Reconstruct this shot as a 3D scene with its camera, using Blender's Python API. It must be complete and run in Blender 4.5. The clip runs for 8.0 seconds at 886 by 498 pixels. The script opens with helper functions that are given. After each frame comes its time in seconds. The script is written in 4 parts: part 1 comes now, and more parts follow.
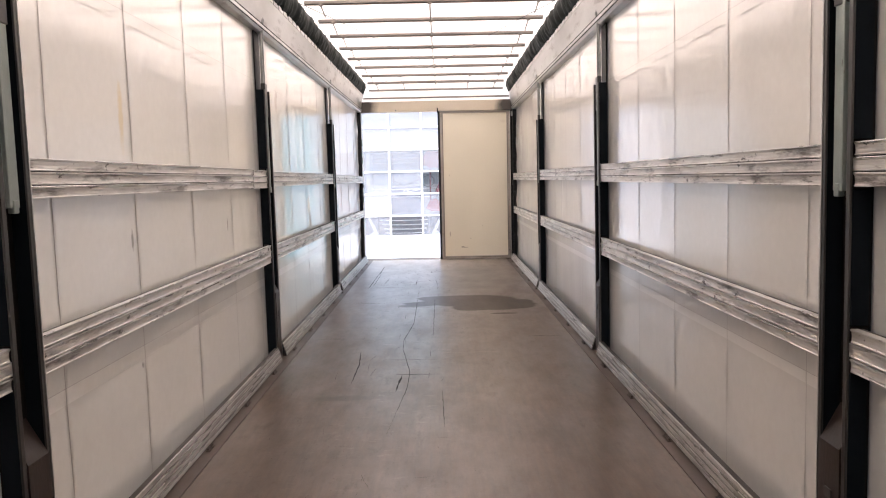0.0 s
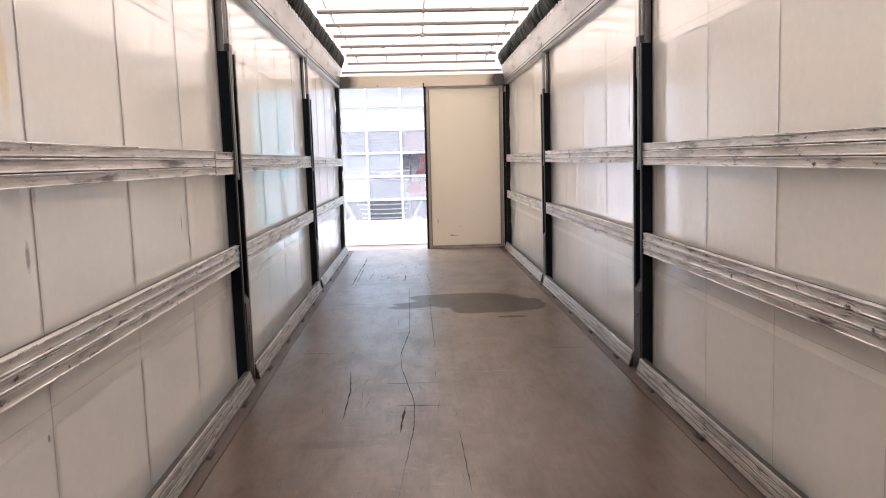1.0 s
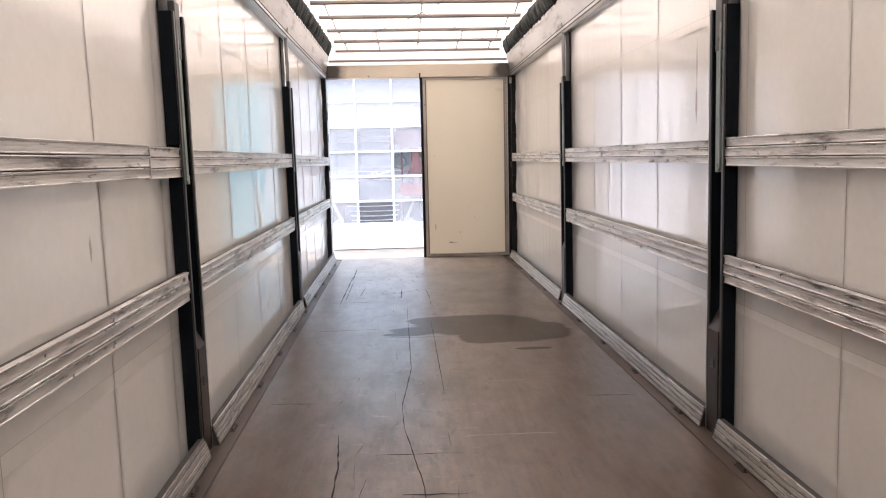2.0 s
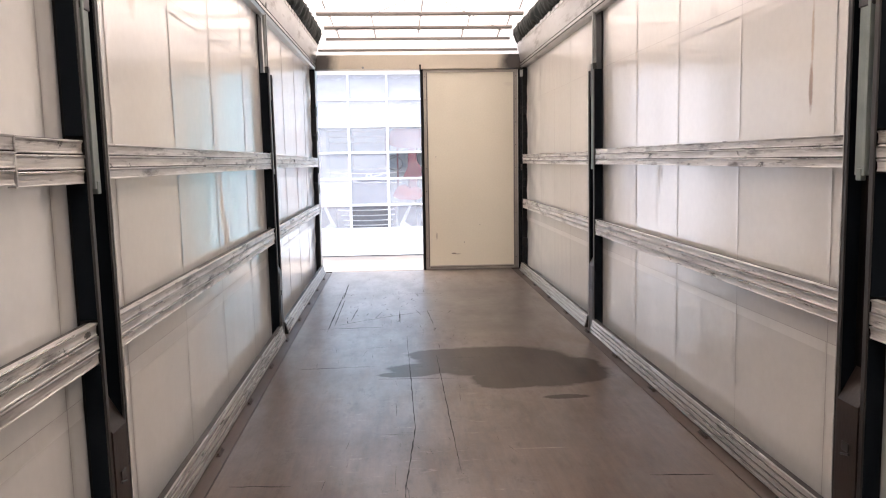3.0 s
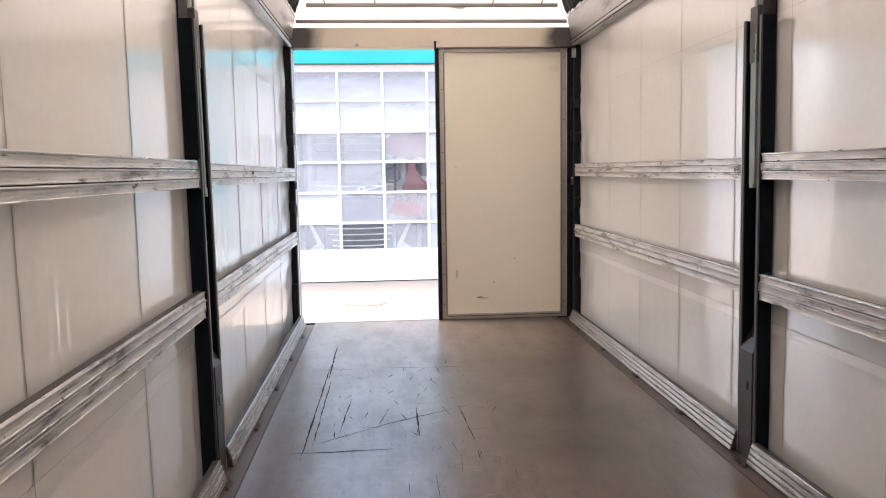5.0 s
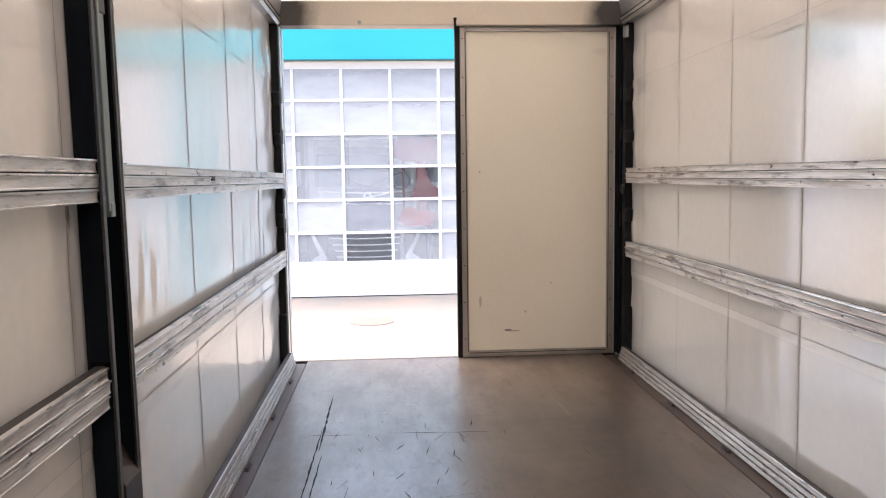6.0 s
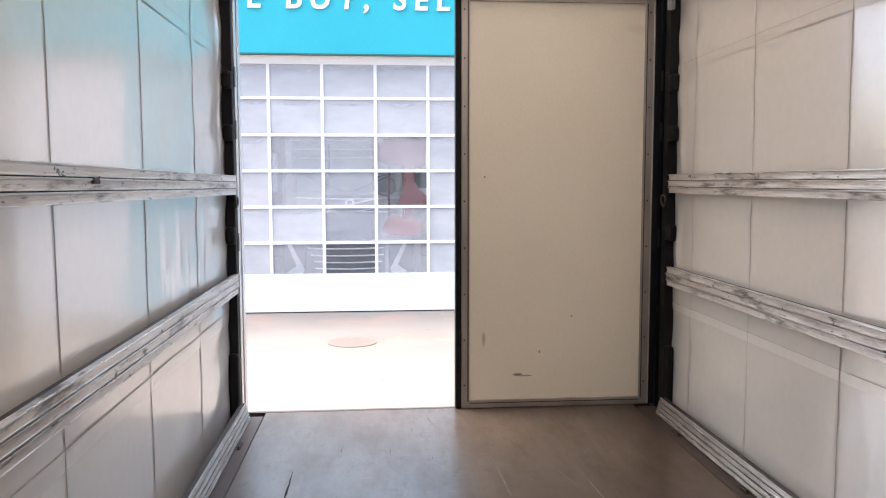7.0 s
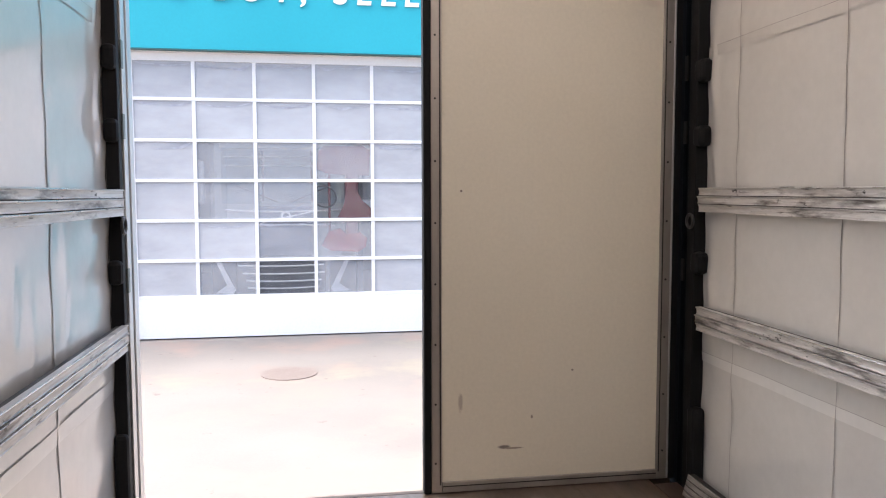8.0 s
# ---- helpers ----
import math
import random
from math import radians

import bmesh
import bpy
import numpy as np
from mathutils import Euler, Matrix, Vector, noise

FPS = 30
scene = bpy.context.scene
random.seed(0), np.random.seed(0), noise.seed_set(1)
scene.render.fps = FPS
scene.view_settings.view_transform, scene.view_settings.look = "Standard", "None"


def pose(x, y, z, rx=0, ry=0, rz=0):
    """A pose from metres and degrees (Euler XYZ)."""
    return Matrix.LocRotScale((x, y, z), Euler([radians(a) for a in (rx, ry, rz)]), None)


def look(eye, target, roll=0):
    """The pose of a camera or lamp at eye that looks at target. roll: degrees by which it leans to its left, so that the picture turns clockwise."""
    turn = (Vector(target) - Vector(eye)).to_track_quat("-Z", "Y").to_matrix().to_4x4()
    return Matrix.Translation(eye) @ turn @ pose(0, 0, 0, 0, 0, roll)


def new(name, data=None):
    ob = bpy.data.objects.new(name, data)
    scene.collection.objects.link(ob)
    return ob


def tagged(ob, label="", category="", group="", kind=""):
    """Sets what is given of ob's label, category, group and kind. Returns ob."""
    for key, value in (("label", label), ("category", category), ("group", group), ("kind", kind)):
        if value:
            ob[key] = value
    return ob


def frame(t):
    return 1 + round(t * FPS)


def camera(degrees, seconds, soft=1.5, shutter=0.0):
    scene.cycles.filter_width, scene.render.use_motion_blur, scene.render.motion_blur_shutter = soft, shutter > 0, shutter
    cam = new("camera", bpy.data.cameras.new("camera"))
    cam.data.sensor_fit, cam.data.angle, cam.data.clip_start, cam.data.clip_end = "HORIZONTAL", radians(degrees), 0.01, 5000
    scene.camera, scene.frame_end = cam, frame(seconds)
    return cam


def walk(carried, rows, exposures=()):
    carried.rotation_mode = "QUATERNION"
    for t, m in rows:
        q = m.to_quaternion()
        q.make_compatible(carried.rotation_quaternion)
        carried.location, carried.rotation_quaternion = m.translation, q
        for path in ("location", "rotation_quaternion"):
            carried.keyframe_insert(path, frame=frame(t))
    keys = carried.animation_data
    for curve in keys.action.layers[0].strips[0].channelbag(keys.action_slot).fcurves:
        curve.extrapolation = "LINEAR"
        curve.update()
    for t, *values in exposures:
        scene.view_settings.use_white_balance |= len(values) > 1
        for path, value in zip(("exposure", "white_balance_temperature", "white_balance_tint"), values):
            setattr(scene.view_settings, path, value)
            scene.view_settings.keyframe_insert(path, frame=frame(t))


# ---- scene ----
cam = camera(59.7, 8.0, 1.1)
PATH = [
    (0, (0.033, -0.09, 1.312), (0.037, 1.902, 1.13), -1.2),
    (0.5, (-0.119, 0.385, 1.314), (-0.062, 2.374, 1.106), -1.3),
    (1, (-0.171, 0.944, 1.327), (-0.099, 2.929, 1.096), -1.4),
    (2.5, (-0.287, 2.621, 1.327), (-0.174, 4.604, 1.093), -1.1),
    (3, (-0.302, 3.161, 1.322), (-0.183, 5.144, 1.093), -0.9),
    (3.5, (-0.363, 3.805, 1.32), (-0.216, 5.787, 1.095), -0.7),
    (4, (-0.372, 4.412, 1.323), (-0.219, 6.394, 1.108), -0.7),
    (4.5, (-0.419, 5.006, 1.332), (-0.267, 6.989, 1.123), -0.8),
    (6, (-0.440, 6.857, 1.335), (-0.314, 8.844, 1.146), -0.8),
    (6.5, (-0.431, 7.426, 1.325), (-0.299, 9.413, 1.143), -0.5),
    (7, (-0.426, 7.997, 1.331), (-0.260, 9.983, 1.158), -0.1),
    (7.5, (-0.421, 8.536, 1.337), (-0.201, 10.517, 1.17), 0.1),
    (8, (-0.444, 9.078, 1.362), (-0.122, 11.046, 1.211), -0.1),
]
walk(cam, [(t, look(eye, target, roll)) for t, eye, target, roll in PATH], [(0.0, 3.06, 6430, 9), (3.0, 3.06, 6430, 9), (4.5, 2.92, 6430, 9), (6.5, 2.60, 6400, 9), (8.0, 2.28, 6230, 9)])

# ---- world and light ----
world = bpy.data.worlds.new("world")
scene.world = world
world.use_nodes = True
wn = world.node_tree.nodes
sky = wn.new("ShaderNodeTexSky")
sky.sky_type = "NISHITA"
sky.sun_disc = False
sky.sun_elevation = radians(70)
sky.sun_rotation = radians(-70)
sky.dust_density, sky.air_density, sky.ozone_density = 5.0, 0.7, 0.4
world.node_tree.links.new(sky.outputs[0], wn["Background"].inputs[0])
wn["Background"].inputs[1].default_value = 0.15
sun_data = bpy.data.lights.new("sun", "SUN")
sun_data.energy, sun_data.angle, sun_data.color = 1.65, radians(95), (1.0, 0.95, 0.9)
sun = new("sun", sun_data)
sun.matrix_world = look((-11, 9.8, 18), (0, 6, 0))

# ---- plan ----
REAR, FRONT = 12.42, -1.2          # rear door plane and front bulkhead
POSTS = [2.14, 5.52, 8.92]         # side posts
POST_OFF = {-1: (0.020, 0.050, 0.090), 1: (0.007, 0.040, 0.028)}
LATH_X, CURTAIN_X = 1.196, 1.258   # inner faces
GROUND, FACADE = -0.88, 21.05
RACK = 0.0080                      # the body leans a little to one side, the rear portal stands straight


# ---- materials ----
def shader(name):
    m = bpy.data.materials.new(name)
    m.use_nodes = True
    return m, m.node_tree.nodes, m.node_tree.links, m.node_tree.nodes["Principled BSDF"]


def mapped(nodes, links, stretch=(1, 1, 1)):
    geo = nodes.new("ShaderNodeNewGeometry")
    mp = nodes.new("ShaderNodeMapping")
    mp.inputs["Scale"].default_value = stretch
    links.new(geo.outputs["Position"], mp.inputs["Vector"])
    return mp.outputs[0]


def grain(nodes, links, vec, scale, detail=4, rough=0.55):
    n = nodes.new("ShaderNodeTexNoise")
    n.inputs["Scale"].default_value, n.inputs["Detail"].default_value, n.inputs["Roughness"].default_value = scale, detail, rough
    links.new(vec, n.inputs["Vector"])
    return n.outputs["Fac"]


def spread(nodes, links, fac, lo, hi, a=0.0, b=1.0):
    r = nodes.new("ShaderNodeMapRange")
    r.inputs[1].default_value, r.inputs[2].default_value, r.inputs[3].default_value, r.inputs[4].default_value = lo, hi, a, b
    links.new(fac, r.inputs[0])
    return r.outputs[0]


def blend(nodes, links, fac, a, b, kind="MIX"):
    n = nodes.new("ShaderNodeMix")
    n.data_type, n.blend_type = "RGBA", kind
    for slot, v in ((0, fac), (6, a), (7, b)):
        if isinstance(v, (int, float)):
            n.inputs[slot].default_value = v
        elif isinstance(v, tuple):
            n.inputs[slot].default_value = (*v, 1)
        else:
            links.new(v, n.inputs[slot])
    return n.outputs[2]


def calc(nodes, links, op, a, b=0.0, c=None):
    n = nodes.new("ShaderNodeMath")
    n.operation = op
    for slot, v in enumerate((a, b) if c is None else (a, b, c)):
        if isinstance(v, (int, float)):
            n.inputs[slot].default_value = v
        else:
            links.new(v, n.inputs[slot])
    return n.outputs[0]


def spot(nodes, links, centre, radii, ragged=0.9, soft=0.5):
    """A mark with a ragged rim round a place: 1 inside, 0 outside."""
    vec = mapped(nodes, links)
    off, div, ln = (nodes.new("ShaderNodeVectorMath") for _ in range(3))
    off.operation, div.operation, ln.operation = "SUBTRACT", "DIVIDE", "LENGTH"
    links.new(vec, off.inputs[0])
    off.inputs[1].default_value = centre
    links.new(off.outputs[0], div.inputs[0])
    div.inputs[1].default_value = radii
    links.new(div.outputs[0], ln.inputs[0])
    rag = calc(nodes, links, "MULTIPLY", calc(nodes, links, "SUBTRACT", grain(nodes, links, vec, 0.7 / min(radii[:2] if radii[0] < 0.09 else radii), 5, 0.65), 0.5), ragged)
    return spread(nodes, links, calc(nodes, links, "ADD", ln.outputs["Value"], rag), 1.05, 1.05 - soft)


def surface(name, c1, c2, scale=4.0, rough=(0.4, 0.6), metal=0.0, bump=0.15, fine=80.0, stretch=(1, 1, 1), scuffs=(), through_light=0.0, spec=0.5, tint=None, spots=(), coat=0.0, coat_rough=0.32, coat_ior=1.5):
    """scuffs: rows of colour, noise scale, stretch, threshold, softness."""
    m, nodes, links, bsdf = shader(name)
    vec = mapped(nodes, links, stretch)
    big = grain(nodes, links, vec, scale)
    small = grain(nodes, links, vec, fine, 3)
    col = blend(nodes, links, spread(nodes, links, big, 0.3, 0.7), c1, c2)
    col = blend(nodes, links, 0.25, col, blend(nodes, links, small, (0.5, 0.5, 0.5), (1.0, 1.0, 1.0)), "MULTIPLY")
    for colour, sc, st, lo, soft in scuffs:
        f = spread(nodes, links, grain(nodes, links, mapped(nodes, links, st), sc, 6, 0.65), lo, lo + soft)
        col = blend(nodes, links, f, col, colour)
    for centre, radii, colour in spots:
        col = blend(nodes, links, spot(nodes, links, centre, radii), col, colour)
    links.new(col, bsdf.inputs["Base Color"])
    links.new(spread(nodes, links, big, 0.3, 0.7, *rough), bsdf.inputs["Roughness"])
    bsdf.inputs["Metallic"].default_value = metal
    bsdf.inputs["Specular IOR Level"].default_value = spec
    bsdf.inputs["Coat Weight"].default_value = coat
    bsdf.inputs["Coat Roughness"].default_value = coat_rough
    bsdf.inputs["Coat IOR"].default_value = coat_ior
    b = nodes.new("ShaderNodeBump")
    b.inputs["Strength"].default_value, b.inputs["Distance"].default_value = bump, 0.002
    links.new(small, b.inputs["Height"])
    links.new(b.outputs[0], bsdf.inputs["Normal"])
    if through_light:
        tr = nodes.new("ShaderNodeBsdfTranslucent")
        if tint:
            tr.inputs[0].default_value = (*tint, 1)
        else:
            links.new(col, tr.inputs[0])
        mix = nodes.new("ShaderNodeMixShader")
        mix.inputs[0].default_value = through_light
        links.new(bsdf.outputs[0], mix.inputs[1])
        links.new(tr.outputs[0], mix.inputs[2])
        links.new(mix.outputs[0], nodes["Material Output"].inputs[0])
    return m


DARK_SCUFF = (0.10, 0.09, 0.085)
curtain_mat = surface("curtain_pvc", (0.68, 0.655, 0.605), (0.71, 0.685, 0.635), 0.9, (0.34, 0.42), bump=0.03, fine=25,
                      spec=0.6, coat=1.0, coat_rough=0.14, coat_ior=2.4, scuffs=[((0.30, 0.28, 0.26), 14.0, (1, 2, 1), 0.79, 0.04)], through_light=0.012, spots=[((1.24, 5.99, 1.57), (0.1, 0.016, 0.11), (0.22, 0.12, 0.065)), ((1.24, 5.985, 1.76), (0.1, 0.012, 0.14), (0.42, 0.33, 0.24)), ((-1.24, 3.115, 1.60), (0.1, 0.03, 0.16), (0.62, 0.52, 0.34)), ((-1.24, 3.155, 1.08), (0.1, 0.015, 0.05), (0.25, 0.23, 0.20)), ((-1.24, 3.175, 0.54), (0.1, 0.010, 0.014), (0.22, 0.20, 0.18)), ((-1.24, 4.612, 1.06), (0.1, 0.012, 0.05), (0.28, 0.26, 0.23)), ((-1.24, 6.21, 1.96), (0.1, 0.06, 0.10), (0.50, 0.44, 0.38))])
band_mat = surface("curtain_band_pvc", (0.79, 0.77, 0.72), (0.81, 0.79, 0.74), 0.9, (0.34, 0.42), bump=0.03, fine=25, spec=0.6, coat=1.0, coat_rough=0.2, coat_ior=2.3, through_light=0.02)
seam_mat = surface("seam_grey", (0.24, 0.22, 0.20), (0.40, 0.38, 0.355), 5.0, (0.5, 0.7), bump=0.1, stretch=(1, 1, 0.5))
roof_mat = surface("roof_pvc", (0.80, 0.76, 0.73), (0.84, 0.81, 0.78), 0.8, (0.5, 0.6), bump=0.05, fine=30,
                   scuffs=[((0.6, 0.52, 0.46), 1.5, (1, 1, 1), 0.62, 0.15)], through_light=0.26, tint=(0.86, 0.755, 0.67))
lath_mat = surface("worn_aluminium", (0.82, 0.80, 0.765), (0.64, 0.62, 0.59), 4.0, (0.30, 0.46), metal=0.45, bump=0.3, fine=90, stretch=(1, 0.12, 2),
                   scuffs=[((0.40, 0.375, 0.35), 5.0, (1, 0.35, 3.0), 0.46, 0.20), ((0.50, 0.47, 0.44), 60.0, (1, 0.05, 2), 0.50, 0.22), ((0.13, 0.115, 0.105), 4.0, (1, 0.6, 3.5), 0.545, 0.12),
                           (DARK_SCUFF, 18.0, (1, 0.35, 3), 0.60, 0.10), ((0.05, 0.045, 0.04), 9.0, (1, 1.2, 2.5), 0.64, 0.04)])
lip_mat = surface("rubbed_aluminium_lip", (0.80, 0.785, 0.76), (0.42, 0.40, 0.38), 8.0, (0.22, 0.36), metal=0.75, bump=0.2, fine=90, stretch=(1, 0.15, 1),
                  scuffs=[((0.16, 0.145, 0.13), 9.0, (1, 0.7, 1), 0.60, 0.06)])
# near-black: shade between the ribs and behind the laths is put into the colour
web_mat = surface("shaded_lath_groove", (0.05, 0.044, 0.04), (0.03, 0.026, 0.024), 8.0, (0.5, 0.7), metal=0.2, bump=0.2, stretch=(1, 0.3, 1))
kick_mat = surface("kick_aluminium", (0.50, 0.475, 0.445), (0.30, 0.28, 0.26), 3.0, (0.28, 0.45), metal=0.6, bump=0.4, fine=60, stretch=(1, 0.2, 1),
                   scuffs=[((0.24, 0.22, 0.20), 6.0, (1, 0.4, 2.5), 0.47, 0.20), ((0.16, 0.14, 0.125), 50.0, (1, 0.06, 2), 0.54, 0.14), (DARK_SCUFF, 10.0, (1, 0.6, 3), 0.58, 0.10), ((0.75, 0.73, 0.70), 40.0, (1, 0.08, 3), 0.60, 0.08)])
rail_mat = surface("roof_rail_aluminium", (0.66, 0.665, 0.66), (0.46, 0.465, 0.46), 2.0, (0.25, 0.45), metal=0.8, bump=0.15, fine=50, stretch=(1, 0.3, 1),
                   scuffs=[((0.20, 0.19, 0.18), 4.0, (1, 0.5, 3), 0.55, 0.18)])
bright_mat = surface("bright_aluminium", (0.80, 0.79, 0.775), (0.66, 0.65, 0.63), 3.0, (0.28, 0.42), metal=0.8, bump=0.1, fine=90, stretch=(1, 1, 0.3))
frame_mat = surface("door_frame_aluminium", (0.52, 0.48, 0.43), (0.36, 0.33, 0.295), 3.0, (0.3, 0.45), metal=0.7, bump=0.1, fine=90, stretch=(1, 1, 0.3))
bow_mat = surface("bow_aluminium", (0.32, 0.29, 0.265), (0.23, 0.205, 0.19), 3.0, (0.35, 0.5), metal=0.6, bump=0.1, fine=90)
post_mat = surface("black_post_steel", (0.007, 0.006, 0.006), (0.012, 0.010, 0.009), 5.0, (0.35, 0.55), bump=0.25, fine=120, stretch=(1, 1, 0.3),
                   scuffs=[((0.10, 0.075, 0.06), 9.0, (1, 1, 0.4), 0.74, 0.06)], spec=0.06)
edge_mat = surface("worn_edge_steel", (0.035, 0.034, 0.033), (0.055, 0.052, 0.05), 6.0, (0.3, 0.45), metal=0.3, bump=0.2, fine=120, stretch=(1, 1, 0.3))
foot_mat = surface("brown_black_steel", (0.020, 0.013, 0.011), (0.032, 0.021, 0.017), 6.0, (0.3, 0.45), bump=0.25, fine=90, stretch=(1, 1, 0.4), spec=0.4)
plate_mat = surface("dark_blue_grey_steel", (0.005, 0.007, 0.0095), (0.008, 0.011, 0.0145), 4.0, (0.5, 0.7), bump=0.2, fine=100, spec=0.06)
rubber_mat = surface("black_rubber", (0.006, 0.006, 0.007), (0.010, 0.010, 0.010), 8.0, (0.5, 0.7), bump=0.2, fine=120, spec=0.2)
galv_mat = surface("galvanised_steel", (0.40, 0.41, 0.40), (0.30, 0.31, 0.30), 8.0, (0.35, 0.5), metal=0.7, bump=0.2, fine=120,
                   scuffs=[((0.12, 0.10, 0.09), 9.0, (1, 1, 0.4), 0.62, 0.08)])
lever_mat = surface("grey_green_steel", (0.26, 0.30, 0.28), (0.19, 0.22, 0.21), 6.0, (0.35, 0.5), metal=0.2, bump=0.2, fine=120,
                    scuffs=[((0.07, 0.06, 0.05), 12.0, (1, 1, 0.3), 0.64, 0.06)])
fold_mat = surface("dark_green_folded_tarp", (0.003, 0.007, 0.006), (0.007, 0.013, 0.011), 6.0, (0.5, 0.7), bump=0.4, fine=50, spec=0.25)
door_mat = surface("cream_door_panel", (0.81, 0.755, 0.62), (0.84, 0.785, 0.65), 1.5, (0.35, 0.5), bump=0.06, fine=60,
                   scuffs=[((0.42, 0.36, 0.28), 3.0, (1, 1, 1.6), 0.74, 0.12)], spots=[((0.385, 12.43, 0.195), (0.032, 0.5, 0.010), (0.22, 0.19, 0.16)), ((0.43, 12.43, 0.188), (0.05, 0.5, 0.005), (0.36, 0.31, 0.25)), ((1.07, 12.43, 2.21), (0.07, 0.5, 0.03), (0.72, 0.66, 0.55)), ((0.183, 12.43, 0.41), (0.012, 0.5, 0.05), (0.50, 0.44, 0.36)), ((0.187, 12.43, 1.36), (0.006, 0.5, 0.006), (0.2, 0.17, 0.14)), ((0.515, 12.43, 0.33), (0.006, 0.5, 0.010), (0.3, 0.26, 0.21)), ((0.706, 12.43, 0.54), (0.007, 0.5, 0.006), (0.3, 0.26, 0.21))])
# soft shading at both ends of the header, painted in as dark spots
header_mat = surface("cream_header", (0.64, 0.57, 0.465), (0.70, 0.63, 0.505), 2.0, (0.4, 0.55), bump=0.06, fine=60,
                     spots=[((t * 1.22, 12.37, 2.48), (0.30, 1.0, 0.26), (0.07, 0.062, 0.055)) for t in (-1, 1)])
bulk_mat = surface("bulkhead_panel", (0.60, 0.58, 0.55), (0.66, 0.64, 0.60), 2.0, (0.4, 0.55), bump=0.06, fine=60)
strip_mat = surface("floor_edge_steel", (0.050, 0.034, 0.026), (0.085, 0.060, 0.047), 6.0, (0.35, 0.55), metal=0.2, bump=0.3, fine=70, stretch=(1, 0.3, 1),
                    scuffs=[((0.06, 0.045, 0.035), 10.0, (1, 0.3, 1), 0.56, 0.10)])
ring_mat = surface("rusty_ring_steel", (0.06, 0.04, 0.032), (0.035, 0.027, 0.023), 30.0, (0.5, 0.7), metal=0.3, bump=0.4, fine=150)
cover_mat = surface("pinkish_manhole_iron", (0.158, 0.126, 0.111), (0.18, 0.145, 0.128), 12.0, (0.6, 0.8), metal=0.1, bump=0.3)
concrete_mat = surface("yard_concrete", (0.150, 0.134, 0.122), (0.195, 0.175, 0.158), 0.7, (0.8, 0.95), bump=0.3, fine=40,
                       scuffs=[((0.205, 0.155, 0.132), 0.9, (1, 1, 1), 0.50, 0.2), ((0.20, 0.18, 0.14), 0.5, (1, 1, 1), 0.55, 0.15), ((0.12, 0.10, 0.09), 5.0, (1, 1, 1), 0.66, 0.06)])
white_mat = surface("white_lacquer", (0.82, 0.81, 0.80), (0.78, 0.77, 0.765), 1.0, (0.3, 0.4), bump=0.03, fine=30)
cyan_mat = surface("cyan_fascia", (0.018, 0.37, 0.445), (0.021, 0.395, 0.475), 0.6, (0.4, 0.5), bump=0.03, fine=30)
trim_mat = surface("dark_green_trim", (0.012, 0.10, 0.10), (0.016, 0.12, 0.12), 2.0, (0.4, 0.5))
film_mat = surface("buckled_film", (0.26, 0.26, 0.29), (0.44, 0.44, 0.48), 9.0, (0.3, 0.5), bump=0.05)
sign_mat = surface("white_lettering", (0.82, 0.82, 0.82), (0.80, 0.80, 0.80), 2.0, (0.4, 0.5), bump=0.02)
red_bright_mat = surface("bright_red_paint", (0.24, 0.015, 0.014), (0.20, 0.014, 0.014), 1.0, (0.2, 0.3), bump=0.01)
orange_mat = surface("pale_orange_paint", (0.70, 0.36, 0.18), (0.64, 0.32, 0.16), 2.0, (0.3, 0.4), bump=0.02)
cab_blue_mat = surface("dark_blue_grille", (0.05, 0.075, 0.12), (0.08, 0.105, 0.15), 5.0, (0.3, 0.45), bump=0.1)
red_cab_mat = surface("dark_red_cab_paint", (0.085, 0.002, 0.011), (0.105, 0.003, 0.013), 1.0, (0.15, 0.2), bump=0.01)
cab_grey_mat = surface("cab_grey_paint", (0.34, 0.37, 0.38), (0.40, 0.43, 0.44), 1.0, (0.2, 0.3), bump=0.02)
cab_dark_mat = surface("cab_dark_plastic", (0.03, 0.034, 0.04), (0.045, 0.05, 0.055), 4.0, (0.35, 0.5), bump=0.1)
chrome_mat = surface("bright_satin_trim", (0.90, 0.90, 0.90), (0.84, 0.84, 0.85), 4.0, (0.2, 0.3), metal=0.15, bump=0.02)
lens_mat = surface("headlamp_lens", (0.75, 0.77, 0.8), (0.65, 0.67, 0.7), 8.0, (0.1, 0.2), metal=0.2, bump=0.02)
hall_mat = surface("workshop_wall", (0.34, 0.34, 0.35), (0.40, 0.40, 0.41), 1.0, (0.6, 0.8), bump=0.1)


def glass(name, tint=(0.9, 0.94, 0.95)):
    m, nodes, links, bsdf = shader(name)
    bsdf.inputs["Base Color"].default_value = (*tint, 1)
    bsdf.inputs["Roughness"].default_value = 0.02
    bsdf.inputs["Transmission Weight"].default_value = 1.0
    bsdf.inputs["IOR"].default_value = 1.5
    return m


